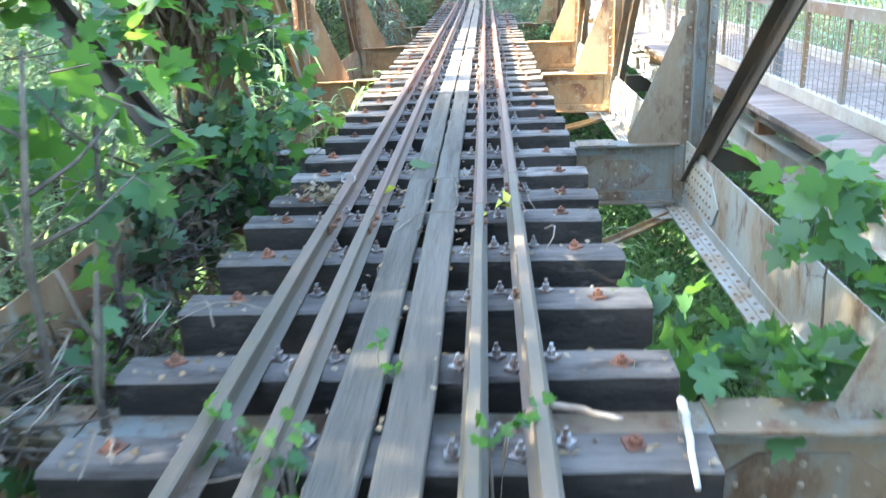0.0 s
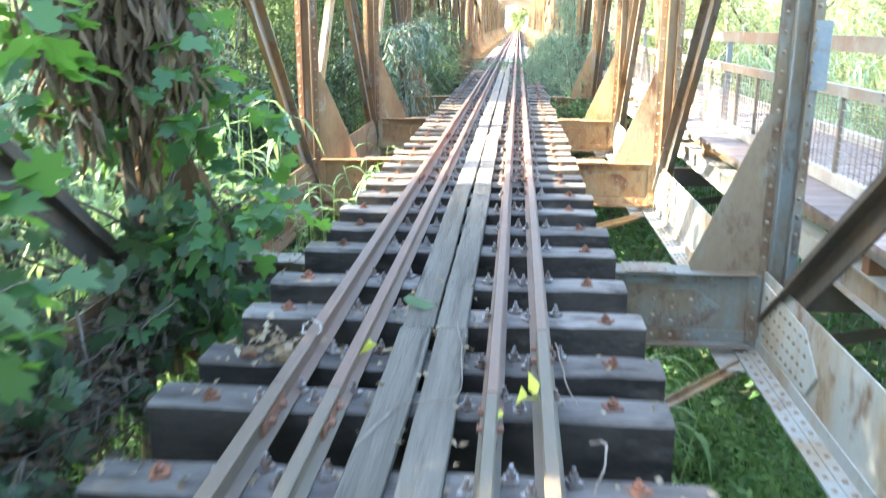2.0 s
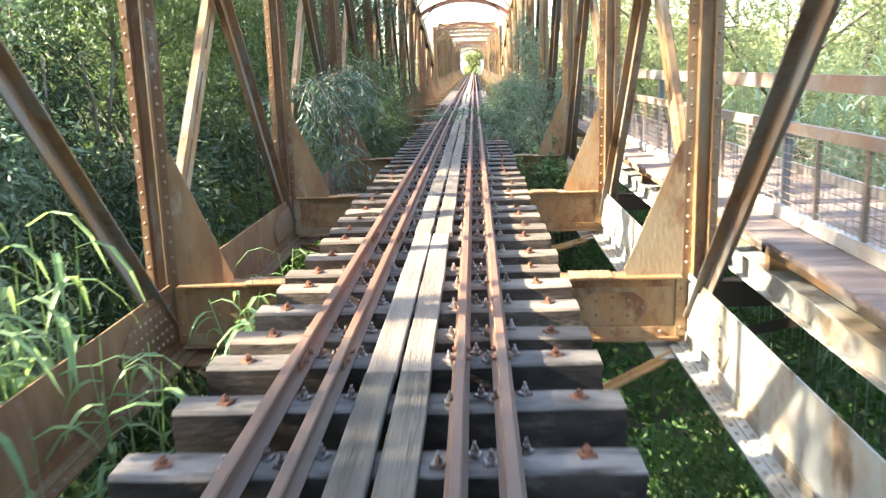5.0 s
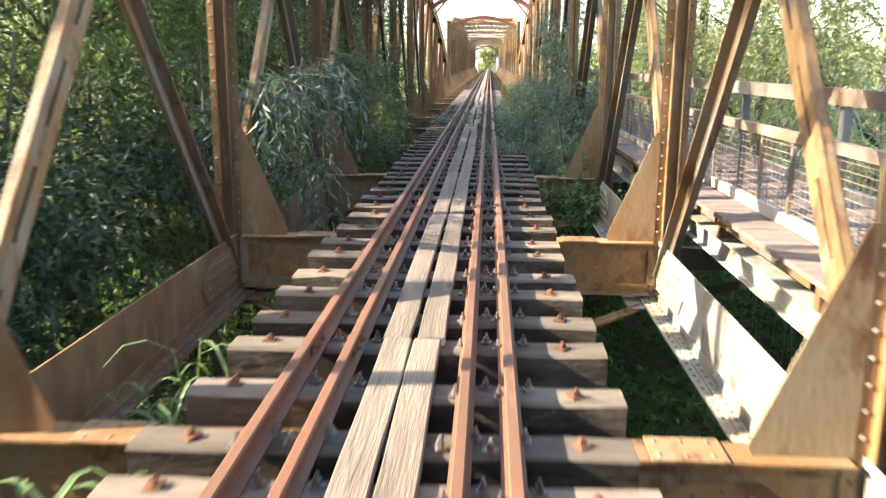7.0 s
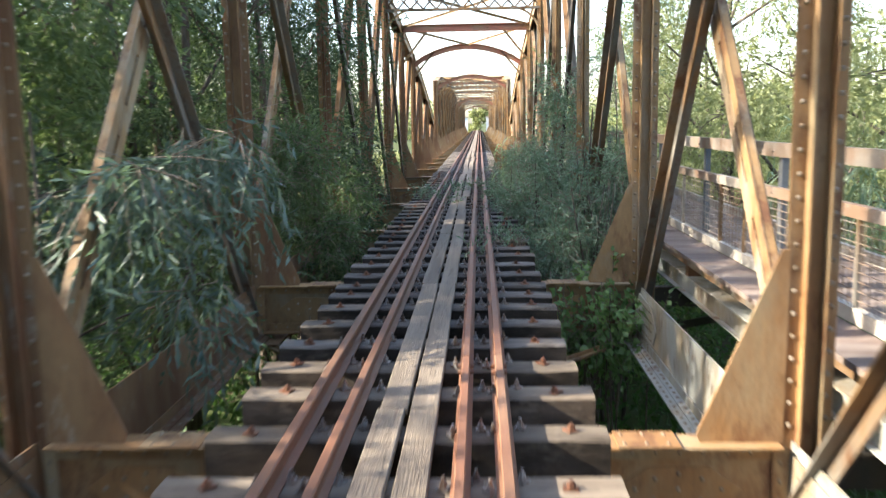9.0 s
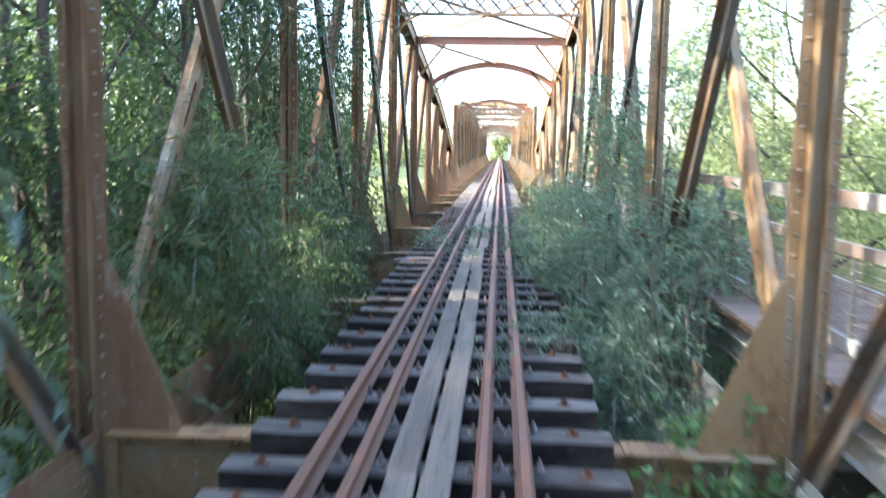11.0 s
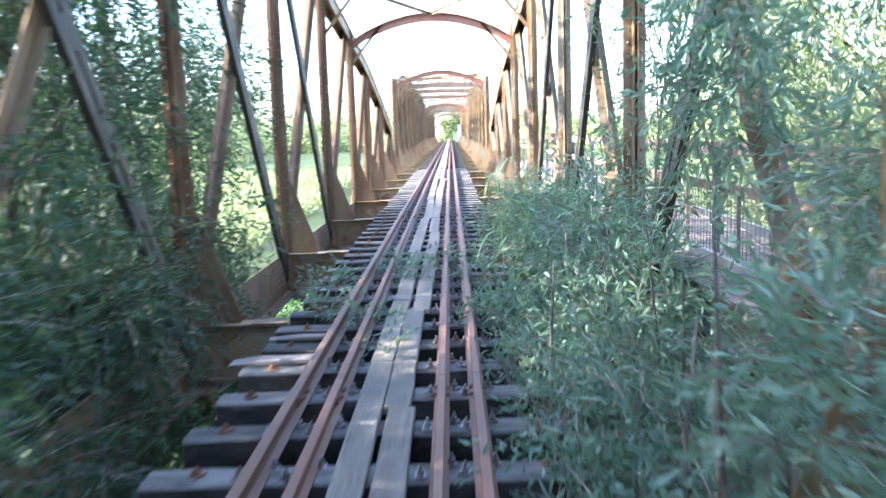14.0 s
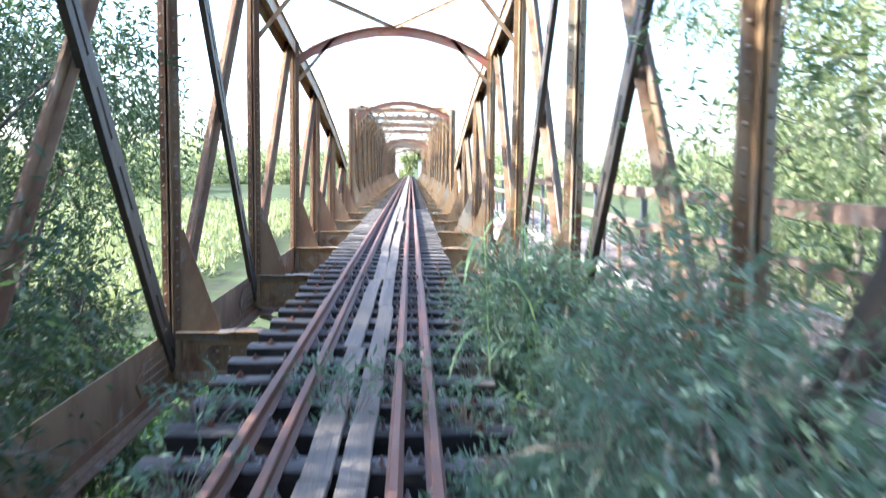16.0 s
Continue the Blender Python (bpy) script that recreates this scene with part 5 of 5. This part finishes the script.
def build_stick(pts, r, material, label, name="stick"):
    s = Shape()
    q = [Vector(p) for p in pts]
    q = [q[0] * 2 - q[1]] + q + [q[-1] * 2 - q[-2]]
    pts, wob = [], random.Random(len(label) + int(q[0].y * 100))
    for a, b, c, d in zip(q, q[1:], q[2:], q[3:]):
        for i in range(5):
            t = i / 5
            p = 0.5 * (2 * b + (c - a) * t + (2 * a - 5 * b + 4 * c - d) * t * t + (3 * b - a - 3 * c + d) * t ** 3)
            pts.append(p + Vector((wob.uniform(-1, 1), wob.uniform(-1, 1), wob.uniform(-0.5, 0.5))) * min(r, 0.005))
    pts.append(q[-2])
    s.tube(pts, [r * (1 - 0.5 * i / (len(pts) - 1)) for i in range(len(pts))], 7)
    solid(name, s, material, label, "stick", smooth=True)


M_PALE = surface("pale_barkless_wood", (0.25, 0.235, 0.21), (0.36, 0.335, 0.30), scale=8, rough=0.8)
build_stick([(0.57, 6.3, -0.09), (0.68, 6.25, -0.085), (0.80, 6.2, -0.09)], 0.016, M_TWIG, "short dead branch lying on a sleeper")
build_stick([(1.06, 6.43, -0.30), (1.015, 6.33, -0.10), (0.985, 6.09, -0.07), (0.955, 5.84, -0.10)], 0.020, M_PALE, "pale cut stem leaning on a sleeper end")
build_stick([(-0.15, 8.13, -0.065), (-0.03, 8.46, -0.06), (0.18, 8.55, -0.06), (0.17, 8.98, -0.05), (0.12, 9.43, -0.07)], 0.0045, M_TWIG, "dry vine stem trailing over the planks", "vine")
build_stick([(0.60, 9.26, -0.10), (0.62, 8.76, -0.06), (0.66, 8.59, -0.11)], 0.005, M_TWIG, "thin dry vine beside the rail", "vine")
build_stick([(0.69, 8.3, -0.11), (0.74, 8.23, -0.08), (0.70, 8.05, -0.11), (0.64, 7.92, -0.14)], 0.006, M_TWIG, "thin dry twig curling over a sleeper", "twig")
rng = random.Random(31)
for i in range(16):
    x, y = rng.uniform(-1.5, -0.55), rng.uniform(5.7, 7.2)
    a = rng.uniform(0, 3.1)
    l = rng.uniform(0.2, 0.5)
    build_stick([(x, y, -0.10), (x + math.cos(a) * l / 2, y + math.sin(a) * l / 2, -0.07 + rng.uniform(0, 0.05)), (x + math.cos(a + 0.3) * l, y + math.sin(a + 0.3) * l, -0.11)], 0.004, M_TWIG, "thin dry twig lying across the sleepers", "twig")
for x, y, h, dx, grow in ((-1.12, 6.39, 1.25, 0.12, 3), (-1.45, 6.55, 2.0, 0.25, 5), (-1.95, 6.02, 1.7, -0.2, 4), (-1.6, 7.61, 1.9, 0.15, 5), (2.15, 29.84, 2.6, 0.1, 5)):
    foot = Vector((x, y, -0.9))
    top = foot + Vector((dx, 0.1, h))
    sapling = thing("sapling", "bare grey-brown sapling rising beside the sleepers", "sapling", "saplings beside the track")
    s = Shape()
    s.tube([foot, foot.lerp(top, 0.3) + Vector((0.05, 0.02, 0)), foot.lerp(top, 0.65) + Vector((-0.02, 0, 0)), top], [0.024, 0.021, 0.016, 0.009], 8)
    part("stem", s, M_STEM, sapling, smooth=True)
    for j in range(grow):
        p = foot.lerp(top, 0.45 + 0.5 * j / grow)
        q = p + Vector((rng.uniform(-0.25, 0.35), rng.uniform(-0.3, 0.4), rng.uniform(0.15, 0.4)))
        b = Shape()
        b.tube([p, p.lerp(q, 0.5) + Vector((0, 0, -0.04)), q], [0.011, 0.008, 0.004], 6)
        part("branch", b, M_STEM, sapling, smooth=True)


def build_brush(spots, seed, twigs, leaves, label):
    """A tangle of dead twigs and dry leaves caught on the steel."""
    rng, nrng = random.Random(seed), np.random.default_rng(seed)
    ob = thing("brush_heap", label, "brushwood", kind="stuff")
    t, pts = Shape(), []
    for c, r in spots:
        for _ in range(twigs):
            p = Vector([c[i] + rng.gauss(0, 0.45) * r[i] for i in range(3)])
            d = Vector((rng.gauss(0, 0.6), rng.gauss(0, 1), rng.gauss(0, 0.45))).normalized() * rng.uniform(0.15, 0.45)
            t.tube([p, p + d * 0.5 + Vector((0, 0, rng.uniform(-0.04, 0.04))), p + d], [0.008, 0.006, 0.003], 4)
        pts += [[c[i] + rng.gauss(0, 0.45) * r[i] for i in range(3)] for _ in range(leaves)]
    part("twigs", t, M_DEADWOOD, ob, kind="stuff")
    pts = np.array(pts)
    part("dry_leaves", leaf_mesh("dry_leaves", pts, nrng.normal(size=pts.shape), 0.10, 0.045, L_BROWN, 0.5, nrng), None, ob, kind="stuff")


build_brush([((-1.62, 6.25, -0.16), (0.4, 0.35, 0.14)), ((-2.0, 6.6, -0.1), (0.35, 0.4, 0.2)), ((-1.95, 10.19, -0.35), (0.35, 0.62, 0.45)), ((-1.9, 9.29, -0.62), (0.35, 0.8, 0.35)), ((-1.85, 8.32, -0.78), (0.3, 0.71, 0.22)), ((-1.75, 10.91, -0.1), (0.4, 0.35, 0.4)), ((-1.65, 6.64, -0.32), (0.35, 0.44, 0.25)), ((-1.5, 7.43, -0.6), (0.35, 0.53, 0.3))], 17, 90, 240, "dark tangle of dead twigs and leaves on the bottom chord")
s = Shape()
for i in range(14):
    a = i * 0.9
    s.tube([(-0.53 + 0.045 * math.cos(a), 9.06 + 0.02 * math.sin(3 * a), 0.015 + 0.035 * math.sin(a)), (-0.53 + 0.05 * math.cos(a + 0.9), 9.085 + 0.03 * math.sin(2 * a), 0.01 + 0.03 * math.sin(a + 0.9))], [0.005, 0.005], 4)
solid("dry_vine_knot", s, M_PALE, "knot of dry vine wound round the rail", "vine")
flat_leaves("leaf_litter", [(rng.gauss(-0.70, 0.09), rng.gauss(9.07, 0.11), SLEEPER_TOP + rng.uniform(0.01, 0.09)) for _ in range(60)], L_DEAD, 0.07, 8, "heap of dry curled leaves against the rail", "leaf litter", kind="stuff")
# dry leaves hanging over the first truss post
nrng = np.random.default_rng(4)
pos, way, _, _ = sprays(nrng, [((-2.1, 10.68, 1.95), (0.42, 0.31, 0.35), 150), ((-2.2, 10.46, 1.45), (0.3, 0.22, 0.3), 60), ((-1.75, 10.64, 1.6), (0.2, 0.18, 0.3), 45), ((-1.8, 10.73, 0.6), (0.2, 0.18, 0.4), 8)], 5, 0.35, 2.0)
hang = thing("dry_creeper", "withered brown creeper hanging from the truss post", "creeper", at=(0, 0, 0))
part("leaves", leaf_mesh("leaves", pos, way + (0, 0, -1.2), 0.24, 0.05, L_WITHERED, 0.5, nrng), None, hang, kind="stuff")
s = Shape()
for x, y, d in ((-2.25, 11.26, 0.0), (-2.12, 11.22, 0.06), (-2.3, 11.19, -0.05), (-2.18, 11.28, 0.1)):
    s.tube([(x, y, -1.2), (x + d, y - 0.05, 0.2), (x + d * 2 + 0.1, y - 0.2, 1.3), (x + 0.15, y - 0.5, 2.1)], [0.035, 0.03, 0.025, 0.012], 6)
part("stem", s, M_BARK, hang)
# a split board end standing out from a sleeper
s = Shape()
s.prism([(-1.18, -0.11), (-0.98, -0.085), (-0.6, -0.08), (-0.6, -0.105), (-1.0, -0.115)], 32.6, 32.76)
solid("split_board", s, M_DECK, "pale split board end lying on a sleeper", "board")
s = Shape()
s.prism([(-1.05, -0.11), (-0.8, -0.09), (-0.62, -0.09), (-0.62, -0.11)], 33.29, 33.42)
solid("split_board", s, M_DECK, "pale split board end lying on a sleeper", "board")
